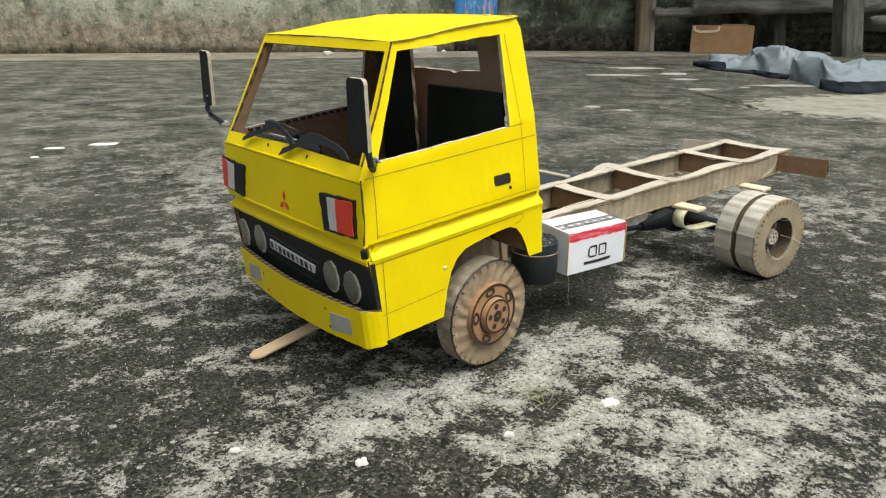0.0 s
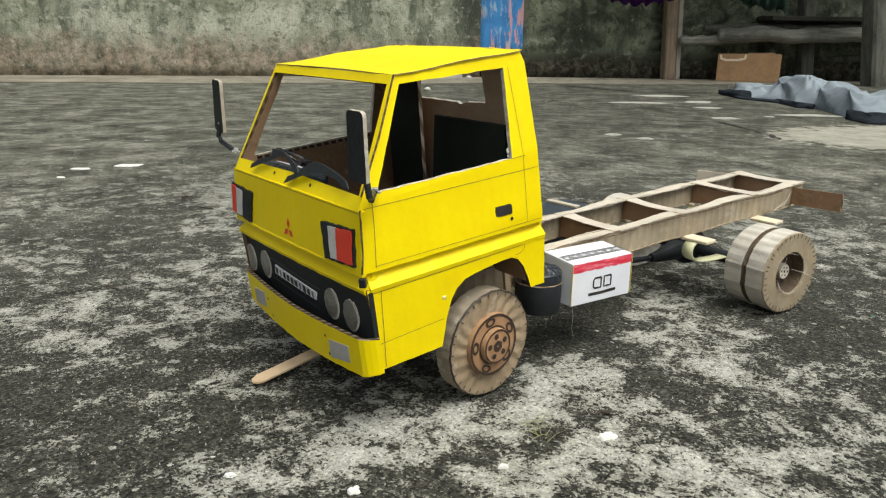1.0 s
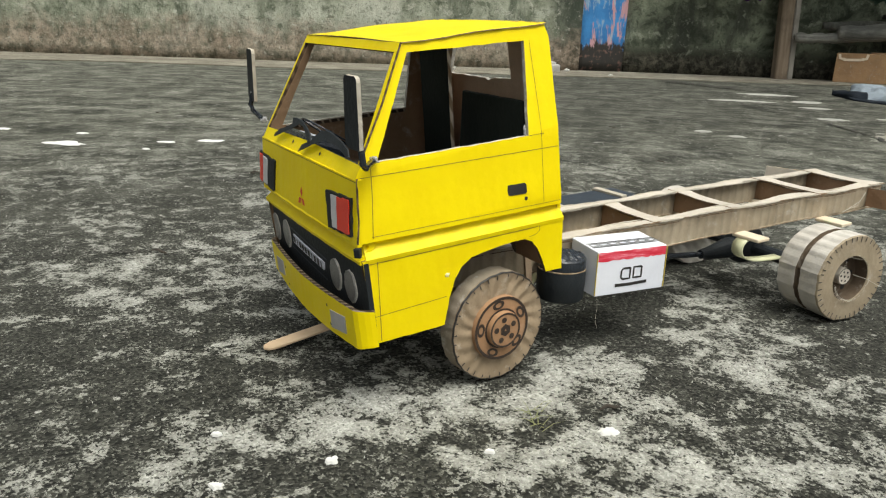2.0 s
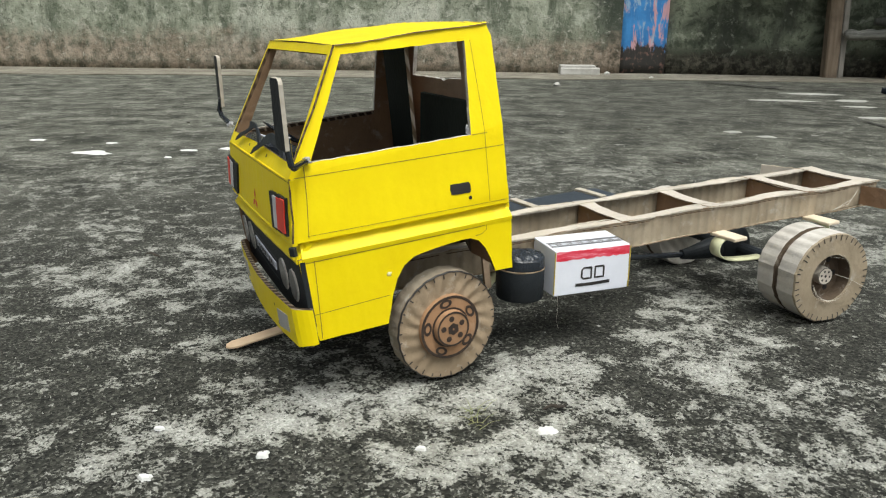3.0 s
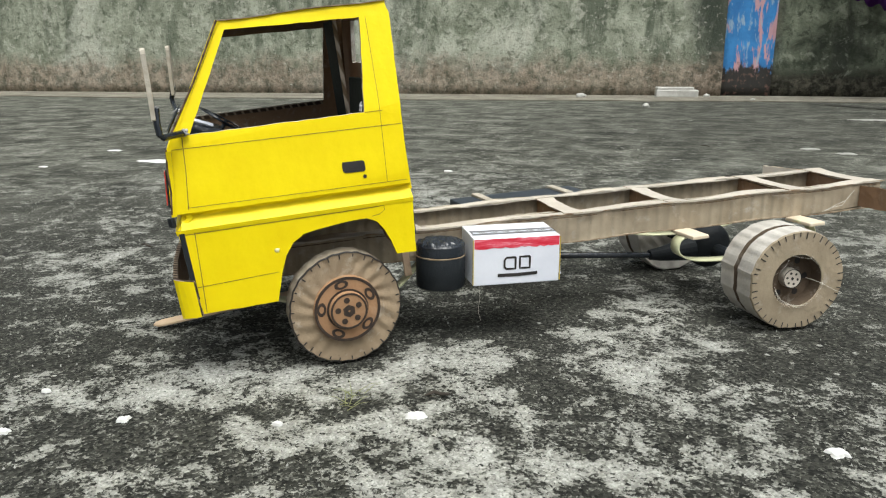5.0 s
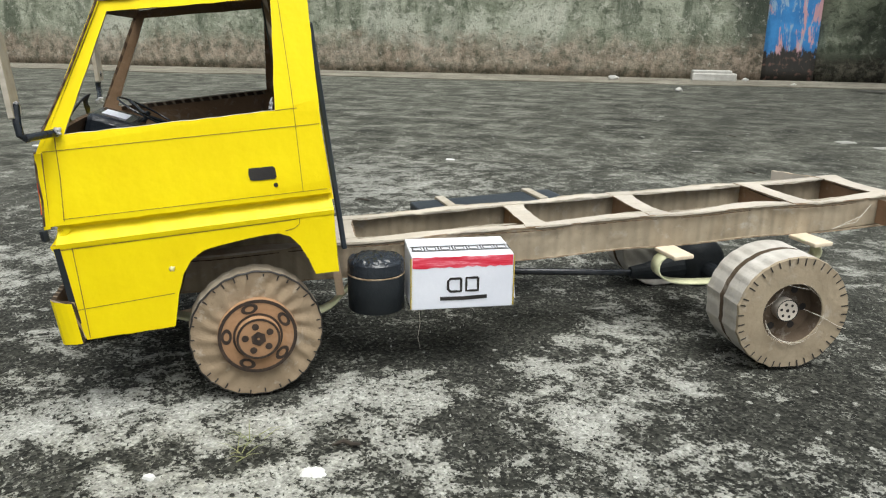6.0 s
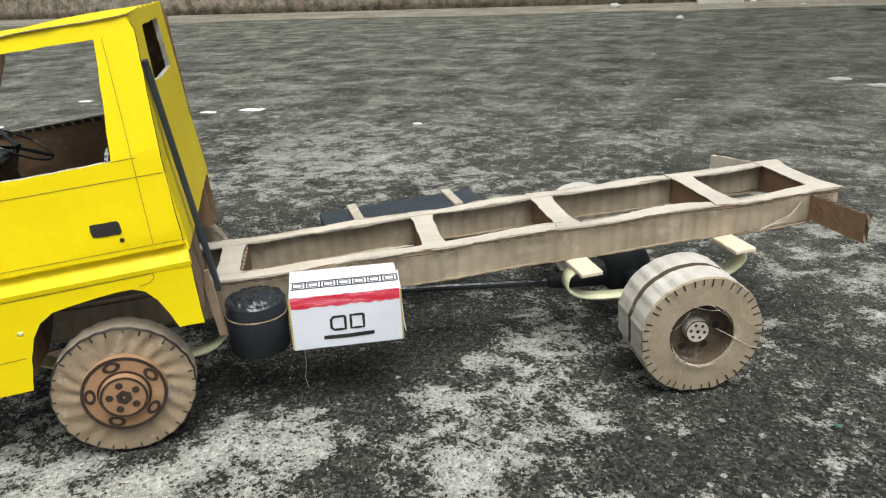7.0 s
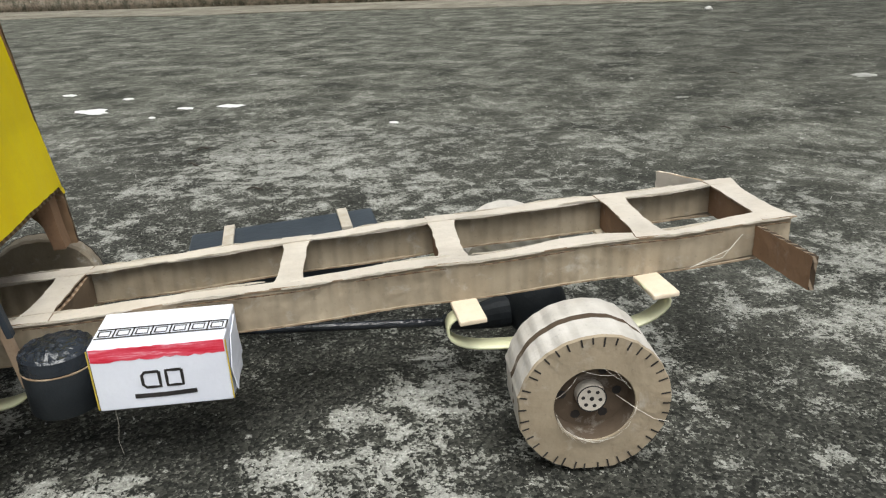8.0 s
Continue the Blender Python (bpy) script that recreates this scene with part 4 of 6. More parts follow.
# ---- under the frame ----
part("front_axle", sweep([(0, 0.022, 0.0370), (0, 0.19, 0.0370)], 0.004, 12), KRAFT_WEB, truck, "brown board front axle")
part("rear_axle", sweep([(0.318, 0.028, 0.0366), (0.318, 0.181, 0.0366)], 0.006, 14), BLACK, truck, "black rolled axle")
part("prop_shaft", sweep([(0.06, 0.100, 0.0440), (0.29, 0.100, 0.0318)], 0.0026, 12), BLACK_TAPE, truck, "glossy black straw drive shaft")
part("shaft_joint", sweep([(0.262, 0.100, 0.0333), (0.272, 0.100, 0.0335), (0.295, 0.101, 0.036), (0.302, 0.101, 0.0365)], 0.0095, 16, taper=lambda t: (0.45, 0.62, 1.0, 1.0)[round(t * 3)]), BLACK, truck, "black cone joint")
diff = bmesh.new()
bmesh.ops.create_uvsphere(diff, u_segments=24, v_segments=14, radius=0.0205)
bmesh.ops.scale(diff, vec=(0.95, 0.8, 0.95), verts=diff.verts)
bmesh.ops.translate(diff, vec=(0.318, 0.1035, 0.0385), verts=diff.verts)
part("differential", diff, BLACK, truck, "rounded black differential", smooth=True)


def strip(points, width, y, thick=0.0012):
    """A bent flat strip, seen edge-on from the side."""
    bm = bmesh.new()
    rows = []
    n = 28
    for i in range(n + 1):
        t = i / n * (len(points) - 1)
        k = min(int(t), len(points) - 2)
        f = t - k
        p = [Vector(points[max(0, min(len(points) - 1, k + d))]) for d in (-1, 0, 1, 2)]
        q = 0.5 * ((2 * p[1]) + (p[2] - p[0]) * f + (2 * p[0] - 5 * p[1] + 4 * p[2] - p[3]) * f * f + (3 * p[1] - p[0] - 3 * p[2] + p[3]) * f ** 3)
        rows.append(q)
    prev = None
    for i, q in enumerate(rows):
        d = (rows[min(i + 1, n)] - rows[max(i - 1, 0)]).normalized()
        s = Vector((-d.y, d.x)) * thick / 2
        cur = [bm.verts.new(c) for c in ((q.x + s.x, y - width / 2, q.y + s.y), (q.x + s.x, y + width / 2, q.y + s.y), (q.x - s.x, y + width / 2, q.y - s.y), (q.x - s.x, y - width / 2, q.y - s.y))]
        if prev:
            for j in range(4):
                bm.faces.new((prev[j], prev[(j + 1) % 4], cur[(j + 1) % 4], cur[j]))
        else:
            bm.faces.new(cur)
        prev = cur
    bm.faces.new(prev)
    bmesh.ops.recalc_face_normals(bm, faces=bm.faces)
    return bm


for y in (0.058, 0.1505):
    spring = part("leaf_spring", strip([(0.272, 0.0605), (0.262, 0.0565), (0.261, 0.047), (0.272, 0.0405), (0.295, 0.0385), (0.325, 0.039), (0.352, 0.0415), (0.372, 0.0475), (0.381, 0.0565), (0.376, 0.065), (0.366, 0.0665)], 0.0115, y), CREAM, truck, "curved cream plastic leaf spring", smooth=True)
    for x, z in ((0.2715, 0.0608), (0.3735, 0.0660)):
        bm = block((0.0145, 0.027, 0.0030), (0, 0, 0), 0.0008)
        bmesh.ops.transform(bm, matrix=pose(x, y - 0.002 if y < 0.1 else y + 0.002, z, 0, -3, 4), verts=bm.verts)
        part("spring_block", bm, STICK_PALE, spring, "piece of pale wooden stick")
    part("front_spring", strip([(-0.075, 0.052), (-0.06, 0.036), (-0.03, 0.0285), (0.0, 0.0285), (0.035, 0.0315), (0.05, 0.043), (0.058, 0.052)], 0.0115, y), CREAM, truck, "curved cream plastic leaf spring", smooth=True)
bm = block((0.005, 0.0030, 0.042), (0, 0, 0), 0.0004)
bmesh.ops.transform(bm, matrix=pose(0.0448, 0.0500, 0.0645, 0, -8, 0), verts=bm.verts)
part("hanger_stick", bm, kraft_mat("tan_stick", (0.50, 0.37, 0.26), (0.42, 0.30, 0.20), None, wear=0.2), truck, "tan upright stick behind the cab")

# battery box: folded white card with drawn marks
BX0, BX1, BY0, BY1, BZ0, BZ1 = 0.0888, 0.1515, 0.0262, 0.0590, 0.0396, 0.0732
bm = block((BX1 - BX0, BY1 - BY0, BZ1 - BZ0), ((BX0 + BX1) / 2, (BY0 + BY1) / 2, (BZ0 + BZ1) / 2), 0.0007)
for v in bm.verts:
    if v.co.z > 0.06:
        v.co.z += (v.co.y - BY0) * 0.075
box = part("battery_box", bm, WHITE, truck, "white paper box with red band and black marks")
face = lambda x, z, w: (x, BY0 + w, z)
top_face = lambda x, y, w: (x, y, BZ1 + (y - BY0) * 0.075 - w)
rnd = random.Random(44)
up, lo_edge = [], []
for i in range(23):
    x = BX0 + 0.0006 + (BX1 - BX0 - 0.0012) * i / 22
    up.append((x, BZ1 - 0.0006 + rnd.uniform(-0.0004, 0.0002)))
    lo_edge.append((x, BZ1 - 0.0072 + rnd.uniform(-0.0006, 0.0006)))
part("red_band", plate(up + lo_edge[::-1], (), -0.00015, face, 0.01, 0, 45), RED, box, "red marker band")
mark = bmesh.new()
sign = lambda pts: ribbon(pts, 0.0015, face, 0.0003, mark)
sign([(0.1190, 0.0588), (0.1125, 0.0588), (0.1110, 0.0572), (0.1110, 0.0522), (0.1125, 0.0507), (0.1190, 0.0507), (0.1190, 0.0588)])
sign([(0.1295, 0.0590), (0.1222, 0.0590), (0.1222, 0.0509), (0.1295, 0.0509), (0.1295, 0.0590)])
ribbon([(0.1062, 0.0464), (0.1200, 0.0462), (0.1352, 0.0468)], 0.0024, face, 0.0003, mark)
part("black_mark", mark, INK, box, "black marker shapes with an underline")
for yy in (BY0 + 0.0085, BY0 + 0.0165):
    part("pen_line", ribbon([(BX0 + 0.001, yy), (BX1 - 0.001, yy)], 0.0011, top_face, 0.0003), INK, box)
for i in range(7):
    x = BX0 + 0.005 + i * 0.0088
    cap = ribbon([(x - 0.0028, BY0 + 0.0103), (x + 0.0026, BY0 + 0.0103), (x + 0.0026, BY0 + 0.0148), (x - 0.0028, BY0 + 0.0148), (x - 0.0028, BY0 + 0.0103)], 0.0009, top_face, 0.0003)
    ribbon([(x + 0.0044, BY0 + 0.0085), (x + 0.0044, BY0 + 0.0165)], 0.0008, top_face, 0.0003, cap)
    part("filler_cap", cap, INK, box, "drawn square filler cap")
tab = plate([(BY0 + 0.003, BZ0 + 0.004), (BY0 + 0.002, BZ0 + 0.016), (BY0 + 0.010, BZ1 - 0.004), (BY0 + 0.024, BZ1 + 0.0005), (BY0 + 0.03, BZ0 + 0.01)], (), 0.0006, lambda y, z, w: (BX1 + 0.0006 + max(0.0, 0.055 - z) * (0.033 - y + BY0) * 4.0 + w, y, z), 0.004, 0.0006, 46)
part("loose_flap", tab, WHITE, box, "loose white paper flap")
YELLOW_EDGE = plain_mat("yellow_edge", (0.55, 0.42, 0.05), (0.45, 0.33, 0.06), 0.6)
for x in (BX0 - 0.0003, BX1 + 0.0003):
    part("edge_strip", sweep([(x, BY0 - 0.0002, BZ0 + 0.001), (x, BY0 - 0.0002, BZ1 - 0.001)], 0.0004, 5), YELLOW_EDGE, box)

# air tank: rolled black card with a taped lid
tank = part("air_tank", lathe([(0, 0.0), (0.0165, 0.0), (0.0171, 0.0008), (0.0174, 0.0222), (0.0172, 0.023)], 40, wobble=ripple(0.0, 3, 2)), BLACK, truck, "black rolled card tank", pose(0.0690, 0.0415, 0.0378, 90, 0, 0), True)
lid = lathe([(0.0165, 0.0226), (0.0172, 0.0234), (0.0171, 0.0300), (0.0160, 0.0316), (0.0143, 0.0312), (0.0130, 0.0322), (0.0115, 0.0328), (0.0100, 0.0334), (0.0080, 0.0338), (0.0060, 0.0341), (0.0040, 0.0343), (0.0020, 0.0344), (0, 0.0344)], 56)
for v in lid.verts:
    if v.co.y > 0.031:
        v.co.y += 0.0016 * abs(noise.noise(v.co * 150)) - 0.0004 + 0.0009 * noise.noise(v.co * 380)
part("lid", lid, BLACK_TAPE, tank, "lid wrapped in crumpled glossy black tape")
part("lid_seam", lathe([(0.0174, 0.0220), (0.0176, 0.0226), (0.0173, 0.0231)], 40), EDGE_SOFT, tank)

# fuel tank on the far side
bm = block((0.118, 0.036, 0.030), (0, 0, 0), 0.0012)
fuel = part("fuel_tank", bm, BLACK_BLUE, truck, "black paper fuel tank with two pale straps", pose(0.1690, 0.1640, 0.0620, 0, -2.5, 6.5))
for x in (-0.0345, 0.0390):
    b2 = block((0.0068, 0.0382, 0.0022), (x, 0, 0.0161), 0.0004)
    block((0.0068, 0.0022, 0.030), (x, 0.0191, 0.0012), 0.0004, b2)
    part("strap", b2, PAPER_EDGE, fuel, "strap of fluted board")

# wooden stick that lies under the nose
bm = plate([(-0.0, -0.0055), (0.10, -0.0055), (0.1045, -0.0038), (0.1065, 0.0), (0.1045, 0.0038), (0.10, 0.0055), (0.0, 0.0055)], (), 0.002, lambda u, v, w: (u, v, w), 0.02, 0, 3)
bmesh.ops.bevel(bm, geom=[e for e in bm.edges if e.calc_face_angle(0) > 1.0], offset=0.0004, segments=1, affect="EDGES")
part("ice_lolly_stick", bm, STICK, truck, "pale wooden lolly stick jutting out under the bumper", pose(-0.031, 0.1318, 0.0100, 0, 4.5, 195.5))

# glue threads hanging from the frame
bm = bmesh.new()
sweep([(0.425, 0.0655, 0.088), (0.418, 0.0645, 0.080), (0.402, 0.0645, 0.0735), (0.396, 0.0645, 0.071)], 0.0002, 4, bm)
sweep([(0.425, 0.0655, 0.088), (0.414, 0.0642, 0.0755), (0.407, 0.0645, 0.0745), (0.396, 0.0645, 0.071)], 0.0002, 4, bm)
sweep([(0.094, 0.03, 0.039), (0.0945, 0.029, 0.030), (0.093, 0.028, 0.021), (0.0945, 0.027, 0.014)], 0.0001, 4, bm)
tagged(part("glue_thread", bm, THREAD, truck), kind="stuff")

# ---- the yard ----
def ground_mat():
    """Old concrete worn down to its aggregate: every grain is bare and dark or covered by pale lichen."""
    s = Shade("weathered_concrete", 0.9, spec=0.25)
    patch, far, sand, far_right = s.attribute("lichen"), s.attribute("far"), s.attribute("sand"), s.attribute("far_right")
    def cells(scale, vec=None):
        v = s.n.new("ShaderNodeTexVoronoi")
        s.l.new(vec or s.co, v.inputs["Vector"])
        v.inputs["Scale"].default_value = scale
        return v
    def each(v, channel):
        c = s.n.new("ShaderNodeSeparateColor")
        s.l.new(v.outputs["Color"], c.inputs[0])
        return c.outputs[channel]
    sandgrain, pebble, clot = cells(1050), cells(520), cells(150)
    # how thick the lichen stands: wide drifts, lacy blotches, frayed rims
    large, mid, fine = s.noise(5.5, 6, 0.6, 0.2), s.noise(33, 12, 0.70, 0.35), s.noise(120, 6, 0.72)
    film = s.math("MULTIPLY_ADD", mid, 0.85, s.math("MULTIPLY_ADD", large, 0.16, s.math("MULTIPLY_ADD", fine, 0.22, -0.094)))
    # patch holds lichen and the shade painted beneath the truck
    film = s.math("MULTIPLY_ADD", patch, 0.105, film)
    film = s.math("SUBTRACT", film, s.math("MULTIPLY", far_right, 0.03))
    density = s.ramp(film, (0.42, 0.11), (0.50, 0.17), (0.545, 0.30), (0.580, 0.64), (0.63, 0.84), (0.73, 0.95))
    pick = s.mix(0.62, each(sandgrain, 0), each(pebble, 0))
    pick = s.mix(s.math("MULTIPLY", far, 0.55), pick, each(clot, 0))
    pick = s.ramp(pick, (0.10, 0.0), (0.90, 1.0))
    cover = s.math("MULTIPLY_ADD", s.math("SUBTRACT", density, pick), 4.0, 0.5, clamp=True)
    bare = s.ramp(s.mix(0.5, each(pebble, 1), fine), (0.25, (0.007, 0.0072, 0.0058)), (0.5, (0.020, 0.0205, 0.0168)), (0.75, (0.052, 0.052, 0.043)))
    pale = s.ramp(s.math("MULTIPLY_ADD", each(sandgrain, 1), 0.10, film), (0.46, (0.105, 0.105, 0.090)), (0.58, (0.195, 0.195, 0.171)), (0.68, (0.295, 0.295, 0.267)), (0.80, (0.42, 0.42, 0.39)))
    near = s.mix(cover, bare, pale)
    # further off the skin is greyer, with chips of whitewash and dark scabs
    wide = s.math("MULTIPLY_ADD", s.noise(9, 10, 0.60, 0.4), 0.75, s.math("MULTIPLY", mid, 0.25))
    dusty = s.ramp(wide, (0.38, (0.026, 0.027, 0.021)), (0.46, (0.062, 0.063, 0.050)), (0.53, (0.108, 0.109, 0.089)), (0.60, (0.185, 0.185, 0.158)))
    dusty = s.mix(1.0, dusty, s.ramp(s.mix(0.5, each(clot, 1), each(pebble, 2)), (0.2, 0.74), (0.5, 0.98), (0.8, 1.25)), "MULTIPLY")
    chips = s.noise(34, 9, 0.74, 0.3)
    dusty = s.mix(s.ramp(chips, (0.555, 0.0), (0.64, 0.5)), dusty, (0.31, 0.31, 0.28))
    dusty = s.mix(s.ramp(s.noise(38, 8, 0.72, 0.3), (0.58, 0.0), (0.68, 0.55)), dusty, (0.030, 0.030, 0.024))
    # darker towards the far right
    dusty = s.mix(s.math("MULTIPLY", far_right, 0.5), dusty, s.mix(1.0, dusty, (0.45, 0.45, 0.43), "MULTIPLY"))
    col = s.mix(s.math("MULTIPLY", far, s.math("MULTIPLY_ADD", far_right, -0.15, 0.92)), near, dusty)
    # scattered crusts of old whitewash
    for scale, size, strength in ((16, 0.17, 0.6), (42, 0.2, 0.7), (120, 0.24, 0.85)):
        cell = cells(scale)
        rag = s.math("ADD", cell.outputs["Distance"], s.math("MULTIPLY_ADD", s.noise(scale * 4, 8, 0.7), 0.6, -0.3))
        chosen = s.math("MULTIPLY_ADD", s.ramp(cell.outputs["Color"], (0.72, 0.0), (0.86, 1.0)), size * 1.6, -size * 0.6)
        hit = s.math("MULTIPLY", s.math("SUBTRACT", chosen, rag), 22.0, clamp=True)
        col = s.mix(s.math("MULTIPLY", hit, strength), col, s.mix(each(sandgrain, 2), (0.20, 0.20, 0.175), (0.42, 0.42, 0.39)))
    # every grain has a tone of its own
    col = s.mix(1.0, col, s.ramp(each(sandgrain, 2), (0.0, 0.82), (1.0, 1.18)), "MULTIPLY")
    col = s.mix(1.0, col, s.ramp(each(pebble, 2), (0.0, 0.76), (1.0, 1.26)), "MULTIPLY")
    # sandy patches where the skin has come off
    sandy = s.mix(s.ramp(s.noise(14, 9, 0.7), (0.38, 0.0), (0.62, 1.0)), (0.23, 0.22, 0.185), (0.37, 0.36, 0.315))
    edge = s.math("ADD", sand, s.math("MULTIPLY_ADD", s.noise(17, 10, 0.72), 0.8, -0.4))
    col = s.mix(s.ramp(edge, (0.49, 0.0), (0.54, 0.92)), col, sandy)
    s.bump(s.noise(42, 3, 0.55), 0.0022, 0.7)
    s.bump(s.noise(230, 3, 0.55), 0.0008, 0.7)
    s.bump(pebble.outputs["Distance"], 0.0008, 0.7)
    return s.done(col)


BRIGHT = [(0.105, 0.491, 0.022, 0.8), (0.078, 0.473, 0.018, 0.8), (0.138, 0.492, 0.017, 0.7), (0.168, 0.559, 0.018, 0.55), (0.197, 0.604, 0.026, 0.5), (0.216, 0.652, 0.016, 0.9), (0.211, 0.506, 0.014, 1.0),
          (0.235, 0.568, 0.020, 0.5), (0.190, 0.530, 0.014, 0.7), (-0.016, 0.413, 0.024, 0.9), (0.037, 0.417, 0.020, 0.9), (0.061, 0.427, 0.015, 0.7), (0.262, 0.489, 0.020, 0.7), (0.120, 0.443, 0.018, 0.7),
          (0.111, 0.398, 0.014, 0.6), (-0.106, 0.349, 0.013, 0.8), (-0.117, 0.311, 0.016, 0.9), (-0.040, 0.369, 0.018, 0.8), (0.150, 0.360, 0.020, 0.7), (0.094, 0.440, 0.018, 0.6), (-0.081, 0.394, 0.016, 0.8),
          (-0.139, 0.456, 0.017, 0.7), (0.045, 0.345, 0.017, 0.7), (0.182, 0.331, 0.018, 0.7), (0.084, 0.356, 0.016, 0.8)]
PALER = [(-0.168, 1.03, 0.065, 0.9), (-0.029, 1.03, 0.045, 0.8), (-0.303, 1.03, 0.045, 0.8), (0.164, 1.31, 0.04, 0.7), (0.419, 0.967, 0.025, 0.8), (0.434, 0.836, 0.024, 0.7), (-0.283, 0.913, 0.045, 0.8), (-0.21, 1.22, 0.08, 0.6),
         (-0.34, 1.15, 0.07, 0.6), (-0.24, 0.73, 0.04, 0.7), (-0.20, 0.62, 0.035, 0.6), (-0.33, 0.60, 0.035, 0.6), (-0.44, 0.75, 0.05, 0.6), (-0.27, 0.53, 0.03, 0.5), (0.20, 0.68, 0.018, 0.5), (0.05, 0.95, 0.05, 0.5), (-0.6, 1.0, 0.09, 0.5), (0.5, 0.9, 0.05, 0.6)]
# bare dark spots; those beneath the truck paint its shadow on the ground
DARKER_SHADE = [(0.086, 0.557, 0.036, -0.9), (0.319, 0.551, 0.028, -0.8), (0.172, 0.462, 0.017, -0.8), (0.284, 0.555, 0.019, -0.7), (0.124, 0.534, 0.018, -0.8), (0.346, 0.600, 0.024, -0.8), (0.125, 0.655, 0.032, -0.9),
          (-0.119, 0.396, 0.020, -0.7), (-0.182, 0.376, 0.030, -0.9), (0.012, 0.331, 0.016, -0.7), (0.197, 0.410, 0.018, -0.5), (0.262, 0.416, 0.020, -0.4), (-0.270, 0.452, 0.032, -0.8), (-0.034, 0.310, 0.018, -0.6),
          (0.092, 0.332, 0.014, -0.6), (0.155, 0.474, 0.013, -0.5), (0.139, 0.590, 0.026, -0.8), (0.264, 0.646, 0.020, -0.7), (-0.197, 0.456, 0.022, -0.6), (0.312, 0.490, 0.026, -0.4), (0.372, 0.686, 0.024, -0.6),
          (0.282, 0.602, 0.016, -0.6), (0.358, 0.787, 0.028, -0.6), (0.04, 0.50, 0.022, -0.6)]


def graded(dense0, dense1, step, far0, far1, grow=1.22):
    xs = [dense0 + i * step for i in range(int((dense1 - dense0) / step) + 1)]
    d, x = step, xs[-1]
    while x < far1:
        d *= grow
        x += d
        xs.append(x)
    d, x, left = step, dense0, []
    while x > far0:
        d *= grow
        x -= d
        left.append(x)
    return left[::-1] + xs


def smooth(a, b, x):
    t = max(0.0, min(1.0, (x - a) / (b - a)))
    return t * t * (3 - 2 * t)


gx, gy = graded(-0.75, 0.75, 0.0085, -60, 60), graded(0.15, 1.45, 0.0085, -60, 60)
verts, lich_shade, fars, sands, far_rights = [], [], [], [], []
SPOTS = BRIGHT + PALER + DARKER_SHADE
for y in gy:
    for x in gx:
        near = 1 - smooth(0.9, 2.2, math.hypot(x - 0.1, y - 0.6))
        z = -0.0016 + near * (0.0011 * noise.noise((x * 22, y * 22, 0)) + 0.0005 * noise.noise((x * 75, y * 75, 3)))
        verts.append((x, y, min(z, -0.0001)))
        # thicker lichen towards the yard's middle, a darker stretch beyond the cab
        k = 0.52 * math.exp(-((x - 0.20) ** 2 + (y - 0.30) ** 2) / 0.028) - 0.27 * math.exp(-((x + 0.48) ** 2 + (y - 0.85) ** 2) / 0.06)
        if near > 0:
            wx, wy = x + 0.02 * noise.noise((x * 20, y * 20, 9)), y + 0.02 * noise.noise((x * 20, y * 20, 5))
            for bx, by, br, bs in SPOTS:
                q = ((wx - bx) ** 2 + (wy - by) ** 2) / (br * br * 1.8)
                if q < 4:
                    k += bs * math.exp(-q)
        lich_shade.append(max(-1.0, min(1.3, k)))
        far_rights.append(smooth(1.2, 2.2, y - 0.25 * x) * smooth(-0.6, 0.2, x + 0.2 * noise.noise((x * 1.5, y * 1.5, 2))) * (1 - smooth(3.9, 4.5, y)))
        fars.append(smooth(0.55, 1.9, max(y + 0.25 * abs(x), 0.35 + math.hypot(x - 0.1, y - 0.45))))
        sx, sy = (x - 1.45) / 0.95, (y - 1.94) / 0.52
        sands.append(max(0.0, 1.15 - math.hypot(sx, sy)))
nxg = len(gx)
faces = [(j * nxg + i, j * nxg + i + 1, (j + 1) * nxg + i + 1, (j + 1) * nxg + i) for j in range(len(gy) - 1) for i in range(nxg - 1)]
gm = bpy.data.meshes.new("ground")
gm.from_pydata(verts, [], faces)
for nm, data in (("lichen", lich_shade), ("far", fars), ("sand", sands), ("far_right", far_rights)):
    gm.attributes.new(nm, "FLOAT", "POINT").data.foreach_set("value", data)
gm.polygons.foreach_set("use_smooth", [True] * len(gm.polygons))
gm.materials.append(ground_mat())
tagged(new("ground", gm), "dark weathered concrete yard with white lichen blotches", "ground", kind="structure")


